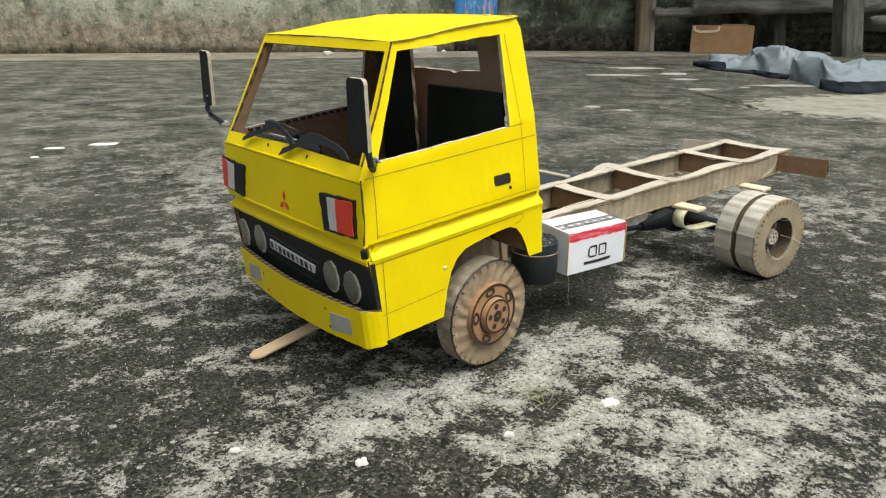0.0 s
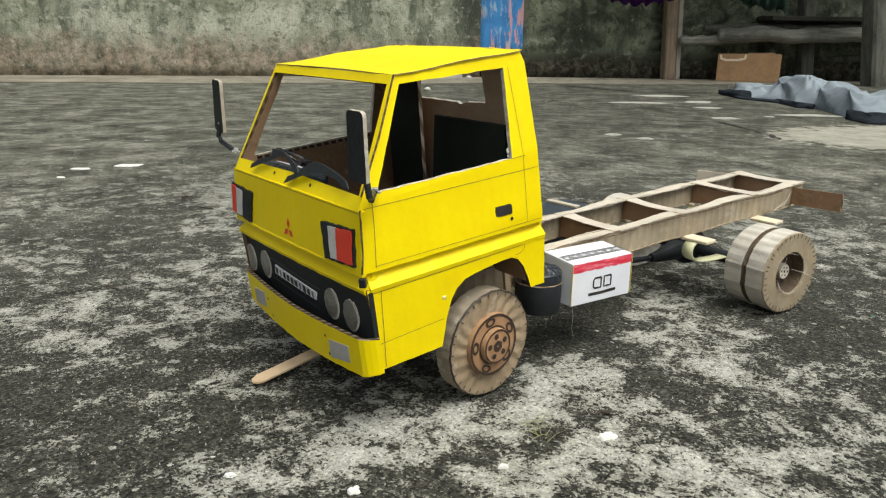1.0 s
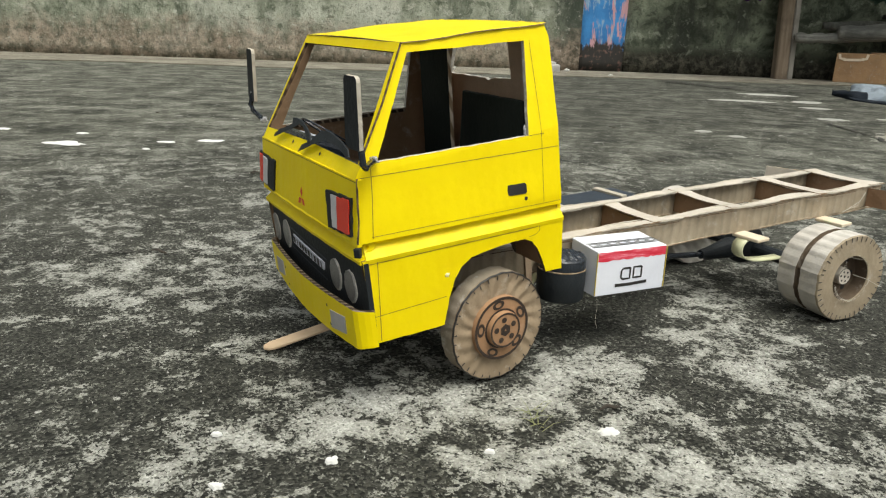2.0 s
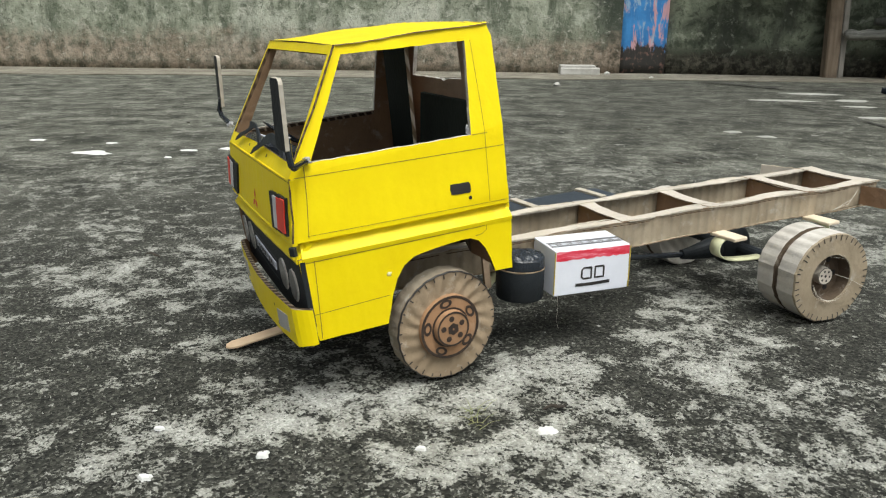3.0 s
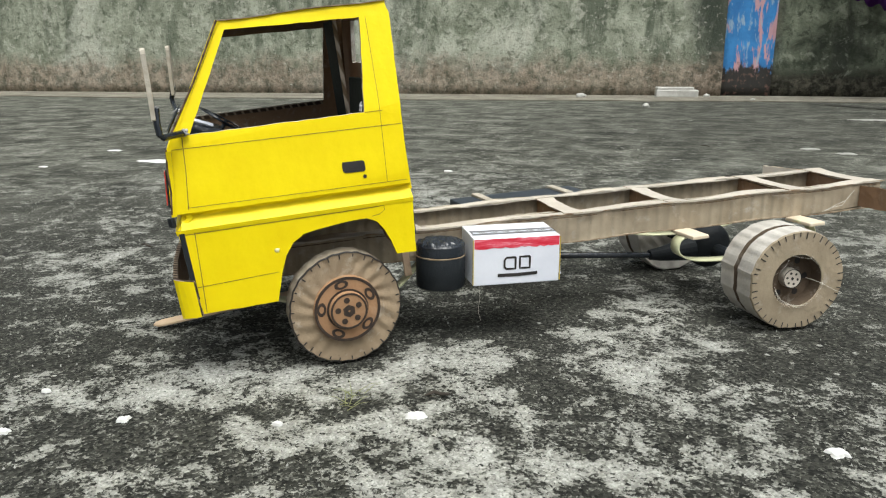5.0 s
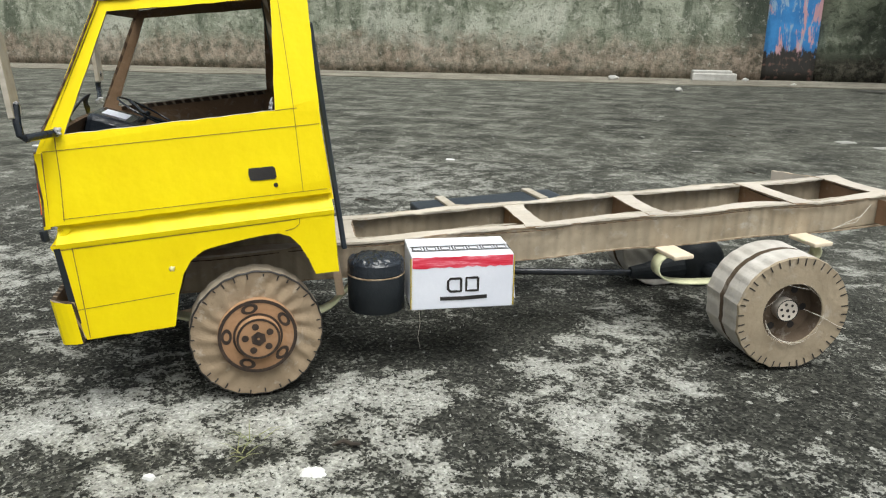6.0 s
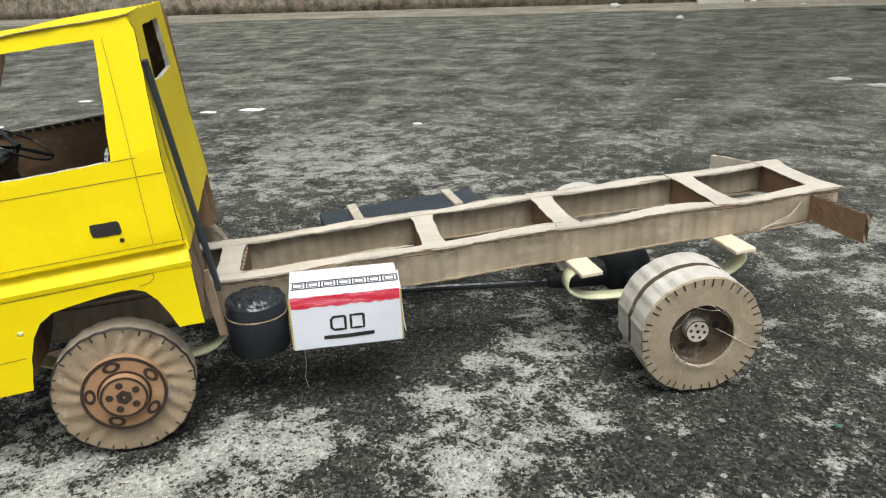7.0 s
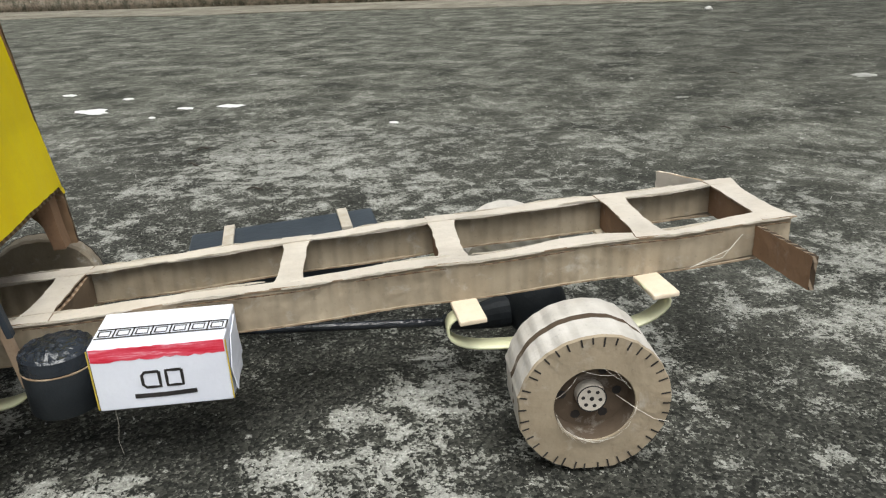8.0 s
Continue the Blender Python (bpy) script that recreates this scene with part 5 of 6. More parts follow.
def wall_mat():
    s = Shade("mossy_plaster", 0.92, spec=0.2)
    z = s.axis("Z")
    big, mid, fine = s.noise(1.7, 6, 0.62, 0.5), s.noise(6.5, 8, 0.7, 0.3), s.noise(48, 6, 0.72)
    drip = s.noise(5.5, 6, 0.65, 0.2, s.scaled((1.0, 1.0, 0.22)))
    col = s.mix(s.ramp(mid, (0.36, 0.0), (0.64, 1.0)), (0.21, 0.235, 0.175), (0.50, 0.525, 0.43))
    col = s.mix(s.ramp(drip, (0.50, 0.0), (0.60, 0.85)), col, (0.115, 0.135, 0.10))
    col = s.mix(s.ramp(big, (0.54, 0.0), (0.64, 0.75)), col, (0.64, 0.655, 0.57))
    col = s.mix(s.ramp(s.noise(15, 10, 0.74, 0.5), (0.53, 0.0), (0.60, 0.75)), col, (0.105, 0.125, 0.088))
    col = s.mix(s.ramp(s.noise(11, 10, 0.74, 0.5), (0.55, 0.0), (0.61, 0.7)), col, (0.60, 0.60, 0.52))
    # darker beside the pillar, where the wall ends
    near_end = s.math("ADD", s.axis("X"), s.math("MULTIPLY_ADD", mid, 0.5, -0.25))
    col = s.mix(s.ramp(s.math("MULTIPLY_ADD", near_end, 1.0, -8.5), (0.27, 0.0), (0.40, 0.85)), col, (0.05, 0.062, 0.05))
    # bricks and dirt coming through towards the foot
    low = s.math("SUBTRACT", s.math("MULTIPLY_ADD", mid, 0.42, 0.05), z)
    col = s.mix(s.ramp(low, (0.0, 0.0), (0.12, 0.75)), col, s.mix(s.ramp(s.noise(16, 6, 0.7), (0.4, 0.0), (0.6, 1.0)), (0.10, 0.08, 0.058), (0.46, 0.36, 0.29)))
    col = s.mix(s.ramp(fine, (0.54, 0.0), (0.66, 0.7)), col, (0.075, 0.08, 0.06))
    col = s.mix(s.ramp(s.noise(31, 7, 0.7), (0.58, 0.0), (0.68, 0.8)), col, (0.62, 0.61, 0.54))
    col = s.mix(1.0, col, (0.84, 0.84, 0.82), "MULTIPLY")
    s.bump(mid, 0.03, 0.6)
    s.bump(fine, 0.006, 0.8)
    return s.done(col)


def dark_wall_mat():
    # mossy plaster made darker: the shade under the roof is in its colour
    s = Shade("shaded_plaster", 0.9, spec=0.2)
    z = s.axis("Z")
    mid, fine = s.noise(6, 8, 0.68, 0.4), s.noise(42, 6, 0.7)
    col = s.mix(s.ramp(mid, (0.38, 0.0), (0.68, 1.0)), (0.040, 0.048, 0.034), (0.27, 0.30, 0.22))
    col = s.mix(s.ramp(s.noise(4.5, 5, 0.6, 0.2, s.scaled((1, 1, 0.3))), (0.55, 0.0), (0.66, 0.8)), col, (0.05, 0.055, 0.045))
    low = s.math("SUBTRACT", s.math("MULTIPLY_ADD", mid, 0.30, 0.02), z)
    col = s.mix(s.ramp(low, (0.0, 0.0), (0.05, 0.75)), col, (0.028, 0.027, 0.02))
    col = s.mix(s.ramp(s.noise(15, 10, 0.75, 0.5), (0.52, 0.0), (0.59, 0.8)), col, (0.05, 0.06, 0.042))
    col = s.mix(s.ramp(s.noise(12, 10, 0.75, 0.5), (0.56, 0.0), (0.62, 0.6)), col, (0.33, 0.35, 0.28))
    foot = s.mix(s.ramp(s.noise(22, 9, 0.74, 0.3), (0.44, 0.0), (0.62, 1.0)), (0.022, 0.021, 0.016), (0.125, 0.115, 0.088))
    col = s.mix(s.ramp(low, (0.03, 0.0), (0.09, 0.9)), col, foot)
    col = s.mix(s.ramp(fine, (0.56, 0.0), (0.68, 0.6)), col, (0.05, 0.05, 0.042))
    s.bump(mid, 0.03, 0.6)
    s.bump(fine, 0.006, 0.8)
    return s.done(col)


def blue_mat():
    s = Shade("peeling_blue_paint", 0.6, spec=0.4)
    z = s.axis("Z")
    run = s.noise(16, 6, 0.65, 0.3, s.scaled((1, 1, 0.22)))
    col = s.mix(s.ramp(s.noise(9, 5), (0.35, 0.0), (0.65, 1.0)), (0.03, 0.16, 0.42), (0.055, 0.27, 0.62))
    col = s.mix(s.ramp(run, (0.54, 0.0), (0.57, 0.95)), col, (0.58, 0.33, 0.34))
    col = s.mix(s.ramp(s.noise(22, 6, 0.7, 0.3, s.scaled((1, 1, 0.3))), (0.56, 0.0), (0.62, 0.8)), col, (0.33, 0.45, 0.56))
    low = s.math("SUBTRACT", s.math("MULTIPLY_ADD", s.noise(26, 6, 0.7, 0.2, s.scaled((1, 1, 0.35))), 0.26, 0.045), z)
    col = s.mix(s.ramp(low, (0.0, 0.0), (0.02, 1.0)), col, s.mix(s.ramp(s.noise(30, 5), (0.55, 0.0), (0.7, 1.0)), (0.03, 0.028, 0.025), (0.20, 0.11, 0.09)))
    s.bump(run, 0.01, 0.6)
    return s.done(col)


def timber_mat(name, a, b, stretch):
    s = Shade(name, 0.85, spec=0.25)
    g = s.noise(9, 7, 0.7, 0.5, s.scaled(stretch))
    col = s.mix(s.ramp(g, (0.35, 0.0), (0.66, 1.0)), a, b)
    col = s.mix(s.ramp(s.noise(7, 5), (0.5, 0.0), (0.7, 0.6)), col, tuple(c * 0.45 for c in a))
    s.bump(g, 0.008, 0.8)
    return s.done(col)


def apron_mat():
    s = Shade("dusty_apron", 0.92, spec=0.2)
    col = s.mix(s.ramp(s.noise(5, 7, 0.68), (0.35, 0.0), (0.65, 1.0)), (0.15, 0.135, 0.105), (0.285, 0.265, 0.22))
    col = s.mix(s.ramp(s.noise(22, 7, 0.7), (0.52, 0.0), (0.68, 0.8)), col, (0.075, 0.068, 0.055))
    s.bump(s.noise(30, 6, 0.7), 0.012, 0.8)
    return s.done(col)


WALL, WALL_DARK, BLUE, APRON = wall_mat(), dark_wall_mat(), blue_mat(), apron_mat()
TIMBER_GREY = timber_mat("weathered_log", (0.10, 0.10, 0.09), (0.32, 0.318, 0.285), (0.35, 3.5, 3.5))
TIMBER_DARK = timber_mat("old_grey_timber", (0.075, 0.076, 0.066), (0.185, 0.186, 0.163), (2.5, 2.5, 0.6))
TIMBER_BROWN = timber_mat("brown_post", (0.13, 0.10, 0.07), (0.25, 0.195, 0.145), (2.5, 2.5, 0.25))
TIMBER_POST = timber_mat("grey_post", (0.22, 0.205, 0.18), (0.36, 0.335, 0.30), (2.5, 2.5, 0.25))
CLOTH = plain_mat("pale_blue_cloth", (0.24, 0.28, 0.32), (0.165, 0.195, 0.23), 0.9, 14, 0.002, 0.1)
CLOTH_DARK = plain_mat("dark_cloth", (0.012, 0.016, 0.022), (0.028, 0.034, 0.044), 0.9, 14, 0.002, 0.1)
PURPLE = plain_mat("purple_cloth", (0.055, 0.012, 0.10), (0.085, 0.02, 0.15), 0.85, 14, 0.003, 0.1)
GREEN = plain_mat("green_cloth", (0.03, 0.075, 0.06), (0.10, 0.15, 0.12), 0.85, 30, 0.003, 0.1)
CARTON = kraft_mat("carton_board", (0.40, 0.25, 0.135), (0.33, 0.20, 0.105), None)
STONE = plain_mat("pale_stone", (0.52, 0.51, 0.48), (0.40, 0.39, 0.36), 0.9, 30, 0.002)
WHITEWASH = plain_mat("old_whitewash", (0.40, 0.40, 0.37), (0.24, 0.24, 0.215), 0.9, 25, 0.002)
FLECK = plain_mat("white_paint_fleck", (0.72, 0.72, 0.70), (0.60, 0.60, 0.58), 0.8, 90, 0.0006)
NEAR_BLACK = plain_mat("dark_boards", (0.022, 0.021, 0.018), (0.04, 0.037, 0.03), 0.9, 6, 0.01)


def slab(length, height, thick, seed, rough=0.006):
    """An uneven wall: x along, y its thickness away from the yard, z up; face at y = 0."""
    bm = bmesh.new()
    nx, nz = max(2, round(length / 0.06)), max(2, round(height / 0.06))
    grid = [[bm.verts.new((length * i / nx, rough * noise.noise((i * 0.35, j * 0.35, seed)), height * j / nz)) for i in range(nx + 1)] for j in range(nz + 1)]
    for j in range(nz):
        for i in range(nx):
            bm.faces.new((grid[j][i], grid[j][i + 1], grid[j + 1][i + 1], grid[j + 1][i]))
    rimv = grid[0] + [r[-1] for r in grid[1:]] + grid[-1][-2::-1] + [r[0] for r in grid[-2:0:-1]]
    backv = [bm.verts.new((v.co.x, thick, v.co.z)) for v in rimv]
    for i in range(len(rimv)):
        j = (i + 1) % len(rimv)
        bm.faces.new((rimv[j], rimv[i], backv[i], backv[j]))
    bm.faces.new(backv)
    bmesh.ops.recalc_face_normals(bm, faces=bm.faces)
    for f in bm.faces:
        f.smooth = True
    return bm


def setting(name, bm, material, label, category, at=None):
    return tagged(part(name, bm, material, None, label, at), label, category, kind="structure")


WALL_YAW = 11.2
wall_pose = pose(0.16, 4.74, 0, 0, 0, WALL_YAW)
setting("wall_north", slab(9.0, 2.6, 0.18, 1.0), WALL, "grey mossy plaster yard wall with worn foot", "wall", wall_pose @ Matrix.Translation((-9.0, 0, 0)))
setting("pillar", slab(0.30, 2.6, 0.32, 4.0, 0.004), BLUE, "peeling blue painted pillar with black foot", "pillar", pose(0.128, 4.79, 0, 0, 0, 6))
setting("wall_east", slab(6.0, 2.6, 0.18, 2.0), WALL_DARK, "plaster wall behind the shed, coloured dark for shade", "wall", pose(0.405, 4.86, 0, 0, 0, 2.5))

# a thin dusty apron along the foot of the wall
edge_pts = []
for i in range(46):
    t = i / 45
    edge_pts.append((-7.0 + 7.5 * t, -0.78 + 0.16 * noise.noise((t * 9, 0, 0)) + 0.05 * noise.noise((t * 40, 1, 0)) + 0.16 * t))
strip_pts = edge_pts + [(1.6, -0.62), (2.6, -0.75), (2.6, 0.05), (-7.0, 0.0)]
setting("apron", plate(strip_pts, (), 0.004, lambda x, y, w: (x, y, 0.003 - w), 0.2, 0.01, 6), APRON, "dusty strip of bare concrete along the wall", "pavement", wall_pose)
# dark joints
def crack(points, width, seed, z=0.0035):
    """A ragged dark joint: a thin strip that widens and pinches along its way."""
    rnd = random.Random(seed)
    bm = bmesh.new()
    pts = []
    for a, b in zip(points, points[1:]):
        a, b = Vector(a), Vector(b)
        n = max(3, int((b - a).length / (width * 3)))
        pts += [a.lerp(b, i / n) + Vector((rnd.uniform(-1, 1), rnd.uniform(-1, 1))) * width * 0.9 for i in range(n)]
    prev = None
    for i, p in enumerate(pts):
        d = (pts[min(i + 1, len(pts) - 1)] - pts[max(i - 1, 0)]).normalized()
        w = Vector((-d.y, d.x)) * width * rnd.uniform(0.15, 1.0)
        cur = (bm.verts.new((p.x - w.x, p.y - w.y, z)), bm.verts.new((p.x + w.x, p.y + w.y, z)))
        if prev:
            bm.faces.new((prev[0], cur[0], cur[1], prev[1]))
        prev = cur
    bmesh.ops.recalc_face_normals(bm, faces=bm.faces)
    return bm


setting("crack", crack([(0.60, 4.0), (0.774, 3.79), (0.82, 3.66), (0.91, 3.61), (1.09, 3.64), (1.30, 3.69)], 0.030, 3, 0.005), NEAR_BLACK, "dark crack in the concrete", "crack")
setting("crack", crack([(0.70, 2.94), (0.73, 2.6), (0.77, 2.45), (0.81, 2.35), (0.824, 2.24), (0.84, 2.1), (0.85, 2.0), (0.83, 1.84)], 0.008, 4, 0.001), NEAR_BLACK, "dark crack in the concrete", "crack")
setting("crack", crack([(-0.44, 0.59), (-0.40, 0.606), (-0.383, 0.633), (-0.346, 0.642), (-0.319, 0.657), (-0.295, 0.657), (-0.261, 0.677), (-0.246, 0.72), (-0.224, 0.748)], 0.0016, 6, 0.0006), NEAR_BLACK, "thin wavy crack in the concrete", "crack")


def fleck(x, y, rx, ry, seed, name="paint_fleck", label="small chalky white fleck stuck to the concrete", material=None):
    bm = bmesh.new()
    n = 44
    rim1, rim2 = [], []
    for k in range(n):
        a = 2 * math.pi * k / n
        r = 1 + 0.6 * noise.noise((math.cos(a) * 1.3 + seed * 3.1, math.sin(a) * 1.3, seed)) + 0.28 * noise.noise((math.cos(a) * 4, math.sin(a) * 4, seed))
        rim1.append(bm.verts.new((rx * r * math.cos(a), ry * r * math.sin(a), -0.0012)))
        rim2.append(bm.verts.new((rx * r * 0.8 * math.cos(a), ry * r * 0.8 * math.sin(a), 0.0002)))
    for k in range(n):
        bm.faces.new((rim1[k], rim1[(k + 1) % n], rim2[(k + 1) % n], rim2[k]))
    bm.faces.new(rim2)
    return tagged(part(name, bm, material or FLECK, None, label, pose(x, y, 0.0, 0, 0, 0)), label, "paint fleck", "white flecks on the yard")


for k, (x, y, rx, ry) in enumerate([(0.113, 0.398, 0.0062, 0.0042), (-0.035, 0.3355, 0.0036, 0.0034), (-0.1055, 0.347, 0.0034, 0.0022), (-0.0845, 0.3015, 0.0042, 0.0030), (-0.590, 1.343, 0.024, 0.014), (-0.655, 1.300, 0.016, 0.008), (-0.812, 1.222, 0.040, 0.020), (0.327, 0.438, 0.0062, 0.0042), (-0.86, 1.342, 0.012, 0.008), (-1.03, 1.338, 0.018, 0.010), (-0.649, 1.214, 0.008, 0.005), (-0.215, 1.304, 0.008, 0.005), (-0.95, 1.08, 0.010, 0.006), (0.047, 0.362, 0.003, 0.002)]):
    fleck(x, y, rx, ry, k + 1)
for k, (x, y, rx, ry) in enumerate([(0.745, 2.98, 0.12, 0.035), (0.93, 3.38, 0.11, 0.05), (1.0, 3.06, 0.06, 0.05), (0.95, 2.79, 0.045, 0.03), (0.88, 2.41, 0.04, 0.03), (1.05, 2.48, 0.016, 0.02), (1.21, 2.55, 0.10, 0.03), (0.425, 1.93, 0.02, 0.02), (0.49, 1.858, 0.02, 0.018)]):
    fleck(x, y, rx, ry, k + 31, "whitewash_mark", "long smear of old whitewash on the concrete", WHITEWASH)


def grit(count, sizes, seed, material, name, label):
    """Loose grains strewn over the yard, too many to count."""
    rnd = random.Random(seed)
    bm = bmesh.new()
    for _ in range(count):
        x, y = rnd.uniform(-0.75, 0.85), 0.22 + 1.2 * rnd.random() ** 1.3
        r = rnd.uniform(*sizes)
        c = [bm.verts.new((x + r * rnd.uniform(0.6, 1.2) * math.cos(a + 0.6 * rnd.random()), y + r * rnd.uniform(0.6, 1.2) * math.sin(a + 0.6 * rnd.random()), -0.0012)) for a in (0.0, 1.26, 2.51, 3.77, 5.03)]
        t = bm.verts.new((x + 0.3 * r * rnd.uniform(-1, 1), y + 0.3 * r * rnd.uniform(-1, 1), r * rnd.uniform(0.0, 0.5)))
        for i in range(5):
            bm.faces.new((c[i], c[(i + 1) % 5], t))
    return tagged(part(name, bm, material, None, label), label, "grit", kind="stuff")


grit(2200, (0.0004, 0.0008), 41, WHITEWASH, "pale_grit", "pale loose grains on the concrete")
grit(2200, (0.0004, 0.0009), 42, NEAR_BLACK, "dark_grit", "dark loose grains on the concrete")

# small litter: twigs, dead leaf bits, a green scrap, grass
TWIG = plain_mat("dead_twig", (0.03, 0.024, 0.018), (0.06, 0.046, 0.032), 0.85, 60)
rnd = random.Random(17)
for k, (x, y) in enumerate([(-0.384, 1.069), (-0.331, 0.996), (-0.176, 0.939), (0.26, 1.403), (-0.385, 1.06), (-0.311, 0.653), (-0.314, 1.134), (0.595, 0.969), (0.115, 0.425), (-0.9, 1.7), (0.2, 1.9)]):
    L, a = rnd.uniform(0.008, 0.024), rnd.uniform(-0.5, 0.5)
    d = Vector((math.cos(a), math.sin(a), 0)) * L / 2
    q = [-d, -d * 0.3 + Vector((0, 0.0018, 0.0012)), d * 0.4 + Vector((0, -0.001, 0.0008)), d]
    tagged(part("twig", sweep(q, 0.0011, 6, taper=lambda t: 0.5 + 0.7 * math.sin(t * 3.0)), TWIG, None, "", pose(x, y, 0.0004)), "small dark dry twig on the concrete", "twig", "twigs on the yard")
tagged(part("plastic_scrap", lump(0.002, 3, 0.3, 1, 0.5), plain_mat("green_plastic", (0.02, 0.17, 0.12), (0.03, 0.13, 0.10), 0.45), None, "", pose(0.39, 0.613, 0.0008)), "small scrap of green plastic on the concrete", "litter")
GRASS = plain_mat("pale_grass", (0.16, 0.19, 0.07), (0.24, 0.24, 0.11), 0.7, 60)
bm = bmesh.new()
for k in range(16):
    a, L = rnd.uniform(0, 6.28), rnd.uniform(0.006, 0.014)
    o = Vector((rnd.uniform(-0.007, 0.007), rnd.uniform(-0.013, 0.013), -0.0006))
    d = Vector((math.cos(a), math.sin(a), 0))
    sweep([o, o + d * L * 0.5 + Vector((0, 0, L * 0.3)), o + d * L + Vector((0, 0, L * 0.35))], 0.00028, 4, bm, taper=lambda t: 1.1 - t)
tagged(part("grass", bm, GRASS, None, "", pose(0.069, 0.402, 0.0)), "few thin pale blades of grass in the concrete", "grass", kind="stuff")

# stones and a broken block at the wall's foot
for k, (x, y, r) in enumerate([(-0.56, 4.28, 0.028), (-0.12, 3.50, 0.016), (0.09, 4.60, 0.02), (0.33, 4.3, 0.013)]):
    bm = lump(r, k + 3, 0.6, 2, 0.5)
    tagged(part("stone", bm, STONE, None, "", pose(x, y, r * 0.3, 0, 0, k * 50)), "small pale stone at the foot of the wall", "stone", "stones by the wall")
bm = block((0.23, 0.09, 0.042), (0, 0, 0.021), 0.006)
block((0.20, 0.080, 0.018), (-0.012, 0, 0.048), 0.005, bm)
for v in bm.verts:
    v.co += Vector((noise.noise(v.co * 30), noise.noise(v.co * 30 + Vector((5, 0, 0))), 0)) * 0.004
tagged(part("broken_block", bm, STONE, None, "", pose(-0.07, 4.53, 0.0, 0, 0, 12)), "pale broken concrete block lying at the wall", "block")

# ---- the open shed at the side ----
def post(x, y, w, d, h, material, label, lean=0.0, seed=1):
    bm = bmesh.new()
    rows = []
    for i in range(15):
        z = -0.01 + h * i / 14
        rows.append([bm.verts.new((sx * w / 2 * (1 + 0.08 * noise.noise((i * 0.6, seed, k))), sy * d / 2 * (1 + 0.08 * noise.noise((i * 0.6, seed, k + 9))), z)) for k, (sx, sy) in enumerate(((-1, -0.75), (-0.75, -1), (0.75, -1), (1, -0.75), (1, 0.75), (0.75, 1), (-0.75, 1), (-1, 0.75)))])
    for a, b in zip(rows, rows[1:]):
        for k in range(8):
            bm.faces.new((a[k], a[(k + 1) % 8], b[(k + 1) % 8], b[k]))
    bm.faces.new(rows[0][::-1]), bm.faces.new(rows[-1])
    return tagged(part("wooden_post", bm, material, None, label, pose(x, y, 0, 0, lean, 10)), label, "post", "posts of the shed")


def log(p0, p1, r, material, label, seed=1, category="log"):
    a, b = Vector(p0), Vector(p1)
    bm = bmesh.new()
    n = 22
    path = [a.lerp(b, i / n) + Vector((0, 0, 0.35 * r * noise.noise((i * 0.3, seed, 0)))) for i in range(n + 1)]
    sweep(path, r, 14, bm, taper=lambda t: 0.92 + 0.14 * noise.noise((t * 7, seed, 4)) - 0.25 * (t in (0.0, 1.0)))
    for v in bm.verts:
        v.co += Vector((0, noise.noise(v.co * 9), noise.noise(v.co * 9 + Vector((3, 3, 3))))) * r * 0.14
    for f in bm.faces:
        f.smooth = len(f.verts) == 4
    return tagged(part("log", bm, material, None, label), label, category, "logs of the bench")


post(1.342, 4.80, 0.074, 0.07, 2.2, TIMBER_BROWN, "brown square wooden post with a pale edge", -2.3, 2)
post(1.401, 4.82, 0.034, 0.05, 2.2, TIMBER_POST, "thin grey batten nailed beside the post", -2.3, 3)
post(2.46, 4.45, 0.135, 0.12, 2.2, TIMBER_DARK, "thick grey wooden post", -8.5, 4)
post(2.25, 4.92, 0.085, 0.09, 0.6, TIMBER_DARK, "short grey post under the bench", -6.0, 5)
log((1.385, 4.76, 0.234), (1.72, 4.75, 0.252), 0.031, TIMBER_GREY, "pale grey weathered log with a split", 1)
log((1.61, 4.735, 0.277), (2.78, 4.70, 0.286), 0.052, TIMBER_GREY, "thick weathered grey log of the bench", 2)
log((2.66, 4.62, 0.19), (3.6, 4.45, 0.215), 0.04, TIMBER_GREY, "pale grey weathered log with a sawn end", 3)
log((1.50, 5.02, 0.13), (3.2, 4.92, 0.15), 0.026, TIMBER_DARK, "thin dark log under the bench", 5)
log((1.56, 4.86, 0.315), (2.9, 4.80, 0.335), 0.03, TIMBER_DARK, "thin dark log at the back of the bench", 6)
bench = thing("bench_top", "dark plank top of the rough log bench", "bench", at=pose(2.75, 4.72, 0.376))
for i in range(5):
    part("plank", block((1.7, 0.10, 0.025), (0, i * 0.115, 0.004 * (i % 2)), 0.004), NEAR_BLACK, bench)

bm = bmesh.new()
block((0.36, 0.25, 0.163), (0, 0, 0.0815), 0.004, bm)
carton = tagged(part("carton", bm, CARTON, None, "", pose(1.83, 4.78, 0.002, 0, 0, -19)), "brown cardboard carton standing under the bench", "box")
lab = bmesh.new()
ribbon([(-0.165, 0.158), (-0.16, 0.135), (-0.13, 0.126), (-0.06, 0.128), (-0.025, 0.136), (-0.02, 0.160)], 0.014, lambda x, z, w: (x, -0.1255 + w, z), 0.002, lab, step=0.02)
part("carton_rim", lab, STICK_PALE, carton, "torn pale paper edge")
flap_bm = block((0.15, 0.10, 0.006), (0.07, -0.04, 0.168), 0.002)
part("carton_flap", flap_bm, CARTON, carton, "folded brown flap")

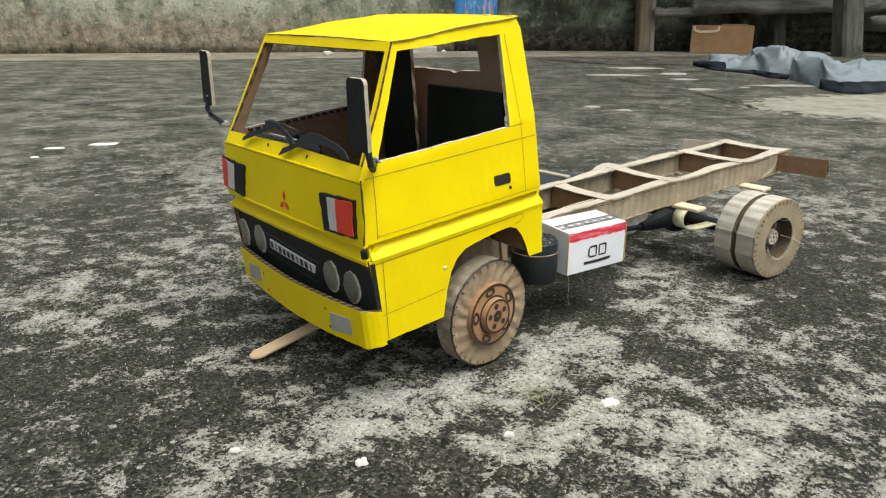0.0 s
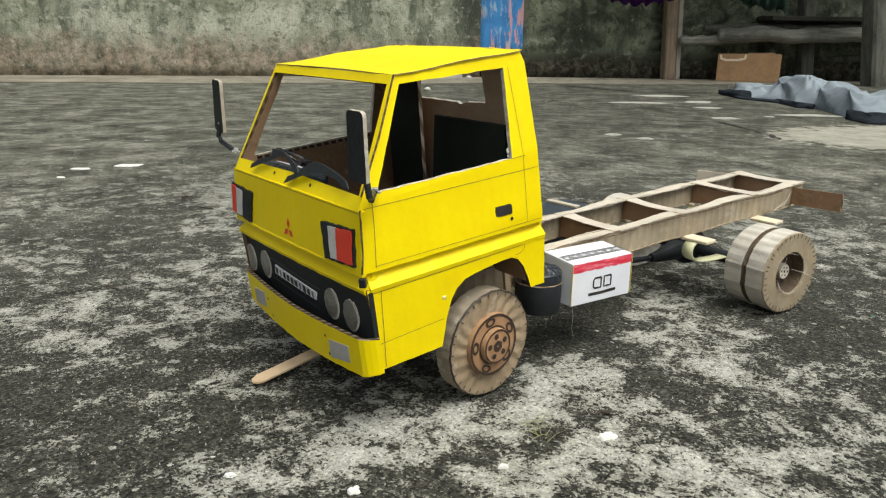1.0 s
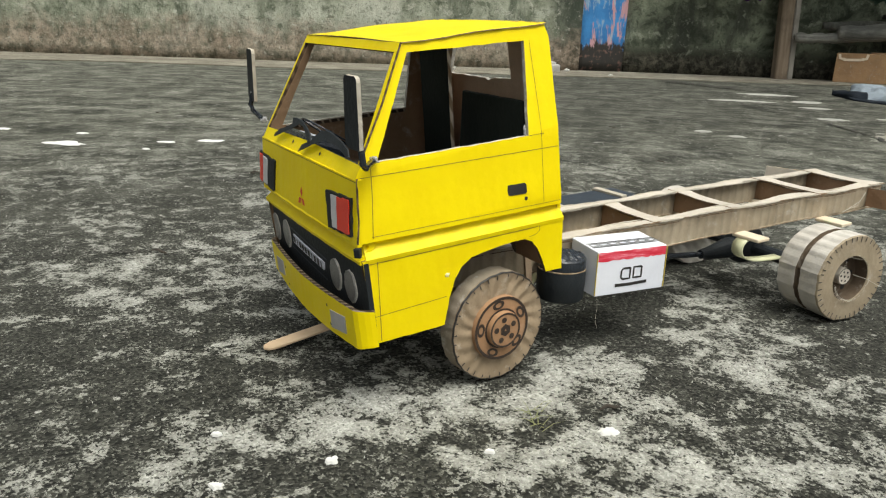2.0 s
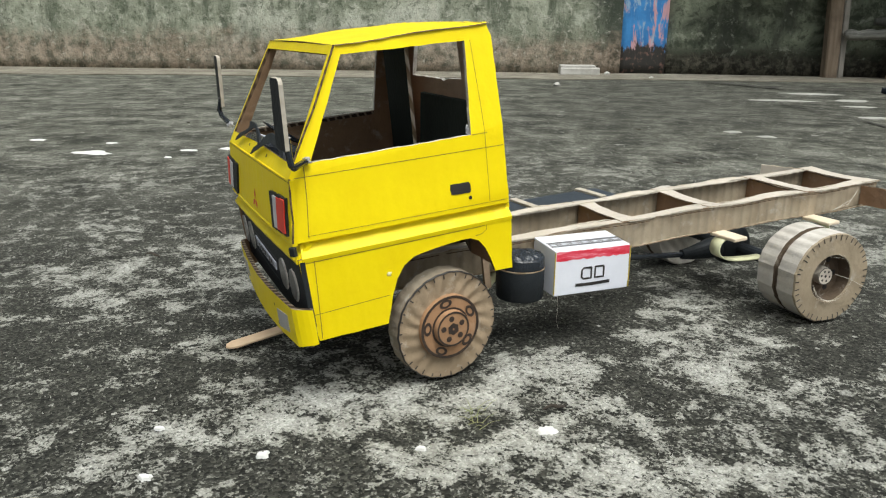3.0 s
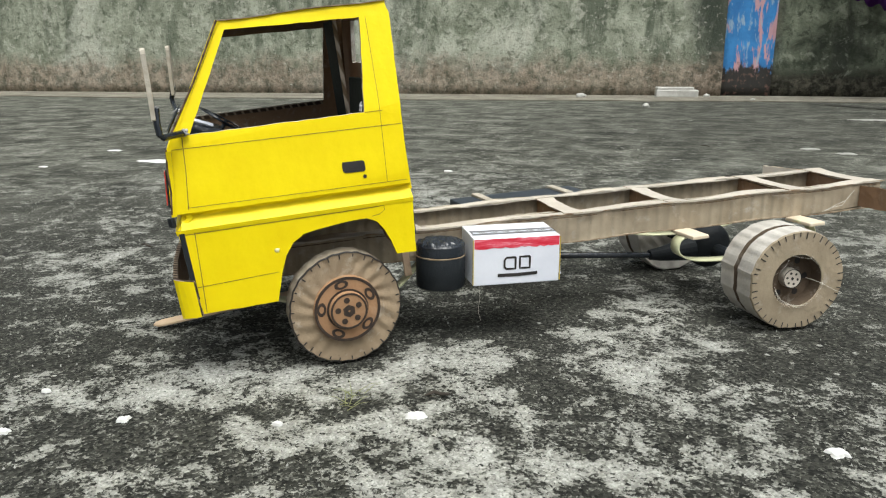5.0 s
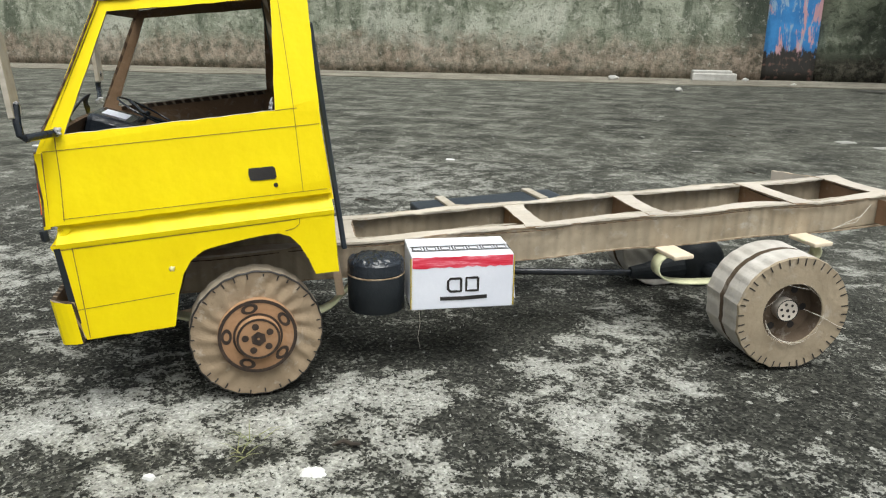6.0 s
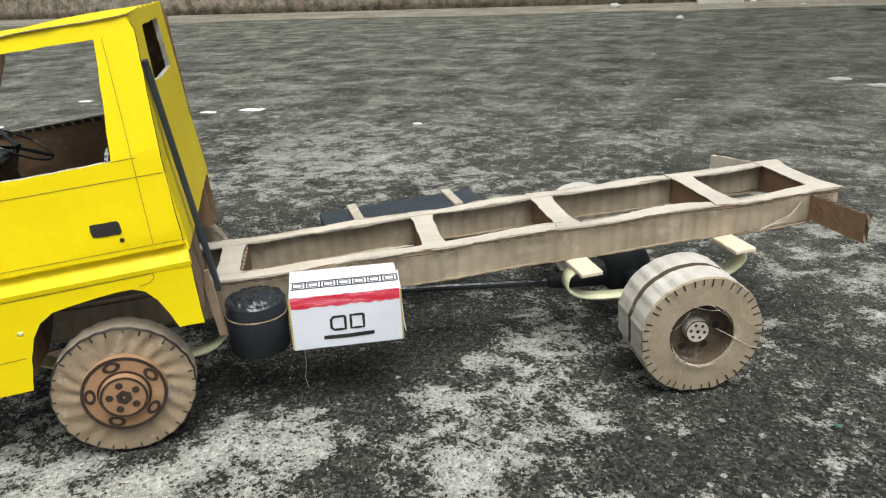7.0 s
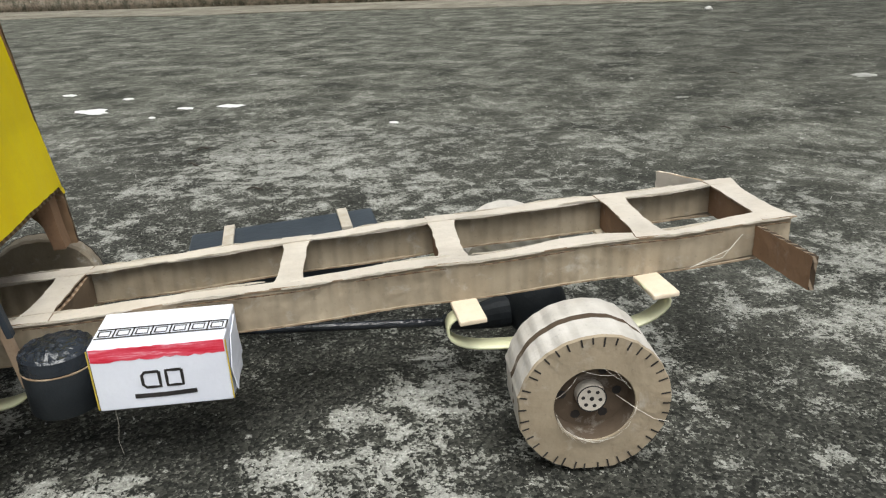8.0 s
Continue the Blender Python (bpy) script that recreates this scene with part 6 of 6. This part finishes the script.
# crumpled cloth on the ground: near hem and crest height at stations along it
CLOTH_LINE = [(1.26, 3.60, 0.02), (1.25, 3.30, 0.052), (1.29, 3.18, 0.046), (1.33, 3.08, 0.088), (1.315, 2.90, 0.122), (1.345, 2.83, 0.112), (1.36, 2.80, 0.09), (1.35, 2.69, 0.102),
              (1.30, 2.48, 0.088), (1.30, 2.36, 0.078), (1.36, 2.33, 0.092), (1.52, 2.42, 0.074), (1.8, 2.52, 0.065), (2.1, 2.62, 0.03)]


def station(q):
    i = max(0, min(len(CLOTH_LINE) - 2, int(q)))
    w = q - i
    w = w * w * (3 - 2 * w) * 0.5 + w * 0.5
    a, b = CLOTH_LINE[i], CLOTH_LINE[i + 1]
    return [p + (r - p) * w for p, r in zip(a, b)]


def draped(q0, q1, crest, reach, back, seed, crease, n=130, m=36, out=0.0):
    """Cloth lofted from its hem over a crest and down behind, with creases running across."""
    bm = bmesh.new()
    rows = []
    for j in range(m + 1):
        v = j / m
        row = []
        for i in range(n + 1):
            q = q0 + (q1 - q0) * i / n
            x, y, h = station(q)
            h *= crest
            wob = 0.03 * noise.noise((q * 1.1, v * 2.5, seed))
            up = v / 0.45 if v < 0.45 else 1 - (v - 0.45) / 0.55
            rise = math.sin(min(1.0, up) * math.pi / 2) ** (0.75 if v < 0.45 else 2.6)
            fold = 1 - abs(noise.noise((q * 0.8 + v * 2.6, v * 1.5 - q * 0.3, seed + 3))) * 2
            fold2 = 1 - abs(noise.noise((q * 1.7 - v * 3.2, v * 3.0, seed + 7))) * 2
            z = h * rise + crease * rise * (fold - 0.5) * 1.3 * min(1, (1 - v) * 2.5) * min(1.0, 3 * abs(v - 0.45) + 0.35) + crease * 0.5 * rise * (fold2 - 0.5)
            d = reach * min(1.0, v / 0.45) - out
            e, turn = back * max(0.0, (v - 0.45) / 0.55), smooth(6.0, 10.5, q)
            row.append(bm.verts.new((x + 0.42 * d + e * (1.1 - 0.8 * turn) + wob * (v > 0.02), y + 0.9 * d + e * (0.35 + 0.9 * turn) - wob, 0.002 + max(0.0, z))))
        rows.append(row)
    for a, b in zip(rows, rows[1:]):
        for i in range(n):
            bm.faces.new((a[i], a[i + 1], b[i + 1], b[i])).smooth = True
    rimv = rows[0] + [r[-1] for r in rows[1:]] + rows[-1][-2::-1] + [r[0] for r in rows[-2:0:-1]]
    low = [bm.verts.new((v.co.x, v.co.y, -0.002)) for v in rimv]
    for i in range(len(rimv)):
        j = (i + 1) % len(rimv)
        bm.faces.new((rimv[j], rimv[i], low[i], low[j]))
    bmesh.ops.recalc_face_normals(bm, faces=bm.faces)
    return bm


cloth = tagged(part("crumpled_cloth", draped(0.6, 13.0, 0.86, 0.24, 0.30, 2.0, 0.024), CLOTH, None, ""), "crumpled pale blue-grey cloth heaped on the concrete", "cloth")
part("dark_band", draped(0.2, 5.3, 0.13, 0.05, 0.05, 5.0, 0.002, 60, 10, 0.03), CLOTH_DARK, cloth, "dark band along the hem")
part("dark_band", draped(8.2, 12.6, 0.30, 0.07, 0.08, 8.0, 0.008, 60, 12, 0.06), CLOTH_DARK, cloth, "dark band along the right part of the hem")
part("dark_band", draped(0.0, 1.3, 0.5, 0.06, 0.06, 9.0, 0.014, 40, 14, 0.01), CLOTH_DARK, cloth, "dark crumpled end")


def hanging(x0, x1, y, z_low, z_high, material, label, seed, sag=0.03, slope=0.0, dip=0.0):
    bm = bmesh.new()
    n, m = 40, 16
    rows = []
    for j in range(m + 1):
        rows.append([bm.verts.new((x0 + (x1 - x0) * i / n, y + 0.035 * math.sin(i * 0.9 + seed) * (1 - 0.4 * j / m), (z_low + slope * i / n + 4 * dip * (i / n - 0.6) ** 2 + sag * math.sin(i / n * math.pi * 2 + seed) + 0.012 * math.sin(i * 1.3)) * (1 - j / m) + z_high * j / m)) for i in range(n + 1)])
    for a, b in zip(rows, rows[1:]):
        for i in range(n):
            bm.faces.new((a[i], a[i + 1], b[i + 1], b[i])).smooth = True
    bmesh.ops.solidify(bm, geom=list(bm.faces), thickness=0.004)
    return tagged(part("hanging_cloth", bm, material, None, label), label, "cloth")


hanging(0.73, 1.30, 4.58, 0.440, 1.15, PURPLE, "purple cloth hanging from a line", 1.0, 0.004, 0.0, 0.06)
hanging(1.62, 1.93, 4.55, 0.475, 1.1, GREEN, "faded green cloth hanging over the bench", 2.5, 0.01, -0.085)
log((0.7, 4.585, 1.152), (2.7, 4.495, 1.105), 0.008, TIMBER_GREY, "thin pole from which the cloths hang", 8, "pole")
# unseen roof and side, added to keep the shed dark
setting("shade_roof", block((3.6, 2.4, 0.04), (3.1, 5.0, 2.22), 0.0), NEAR_BLACK, "unseen dark roof added to shade the shed", "roof")
setting("shade_side", block((0.08, 1.6, 2.2), (4.6, 4.9, 1.1), 0.0), NEAR_BLACK, "unseen dark side added to the shed", "wall")
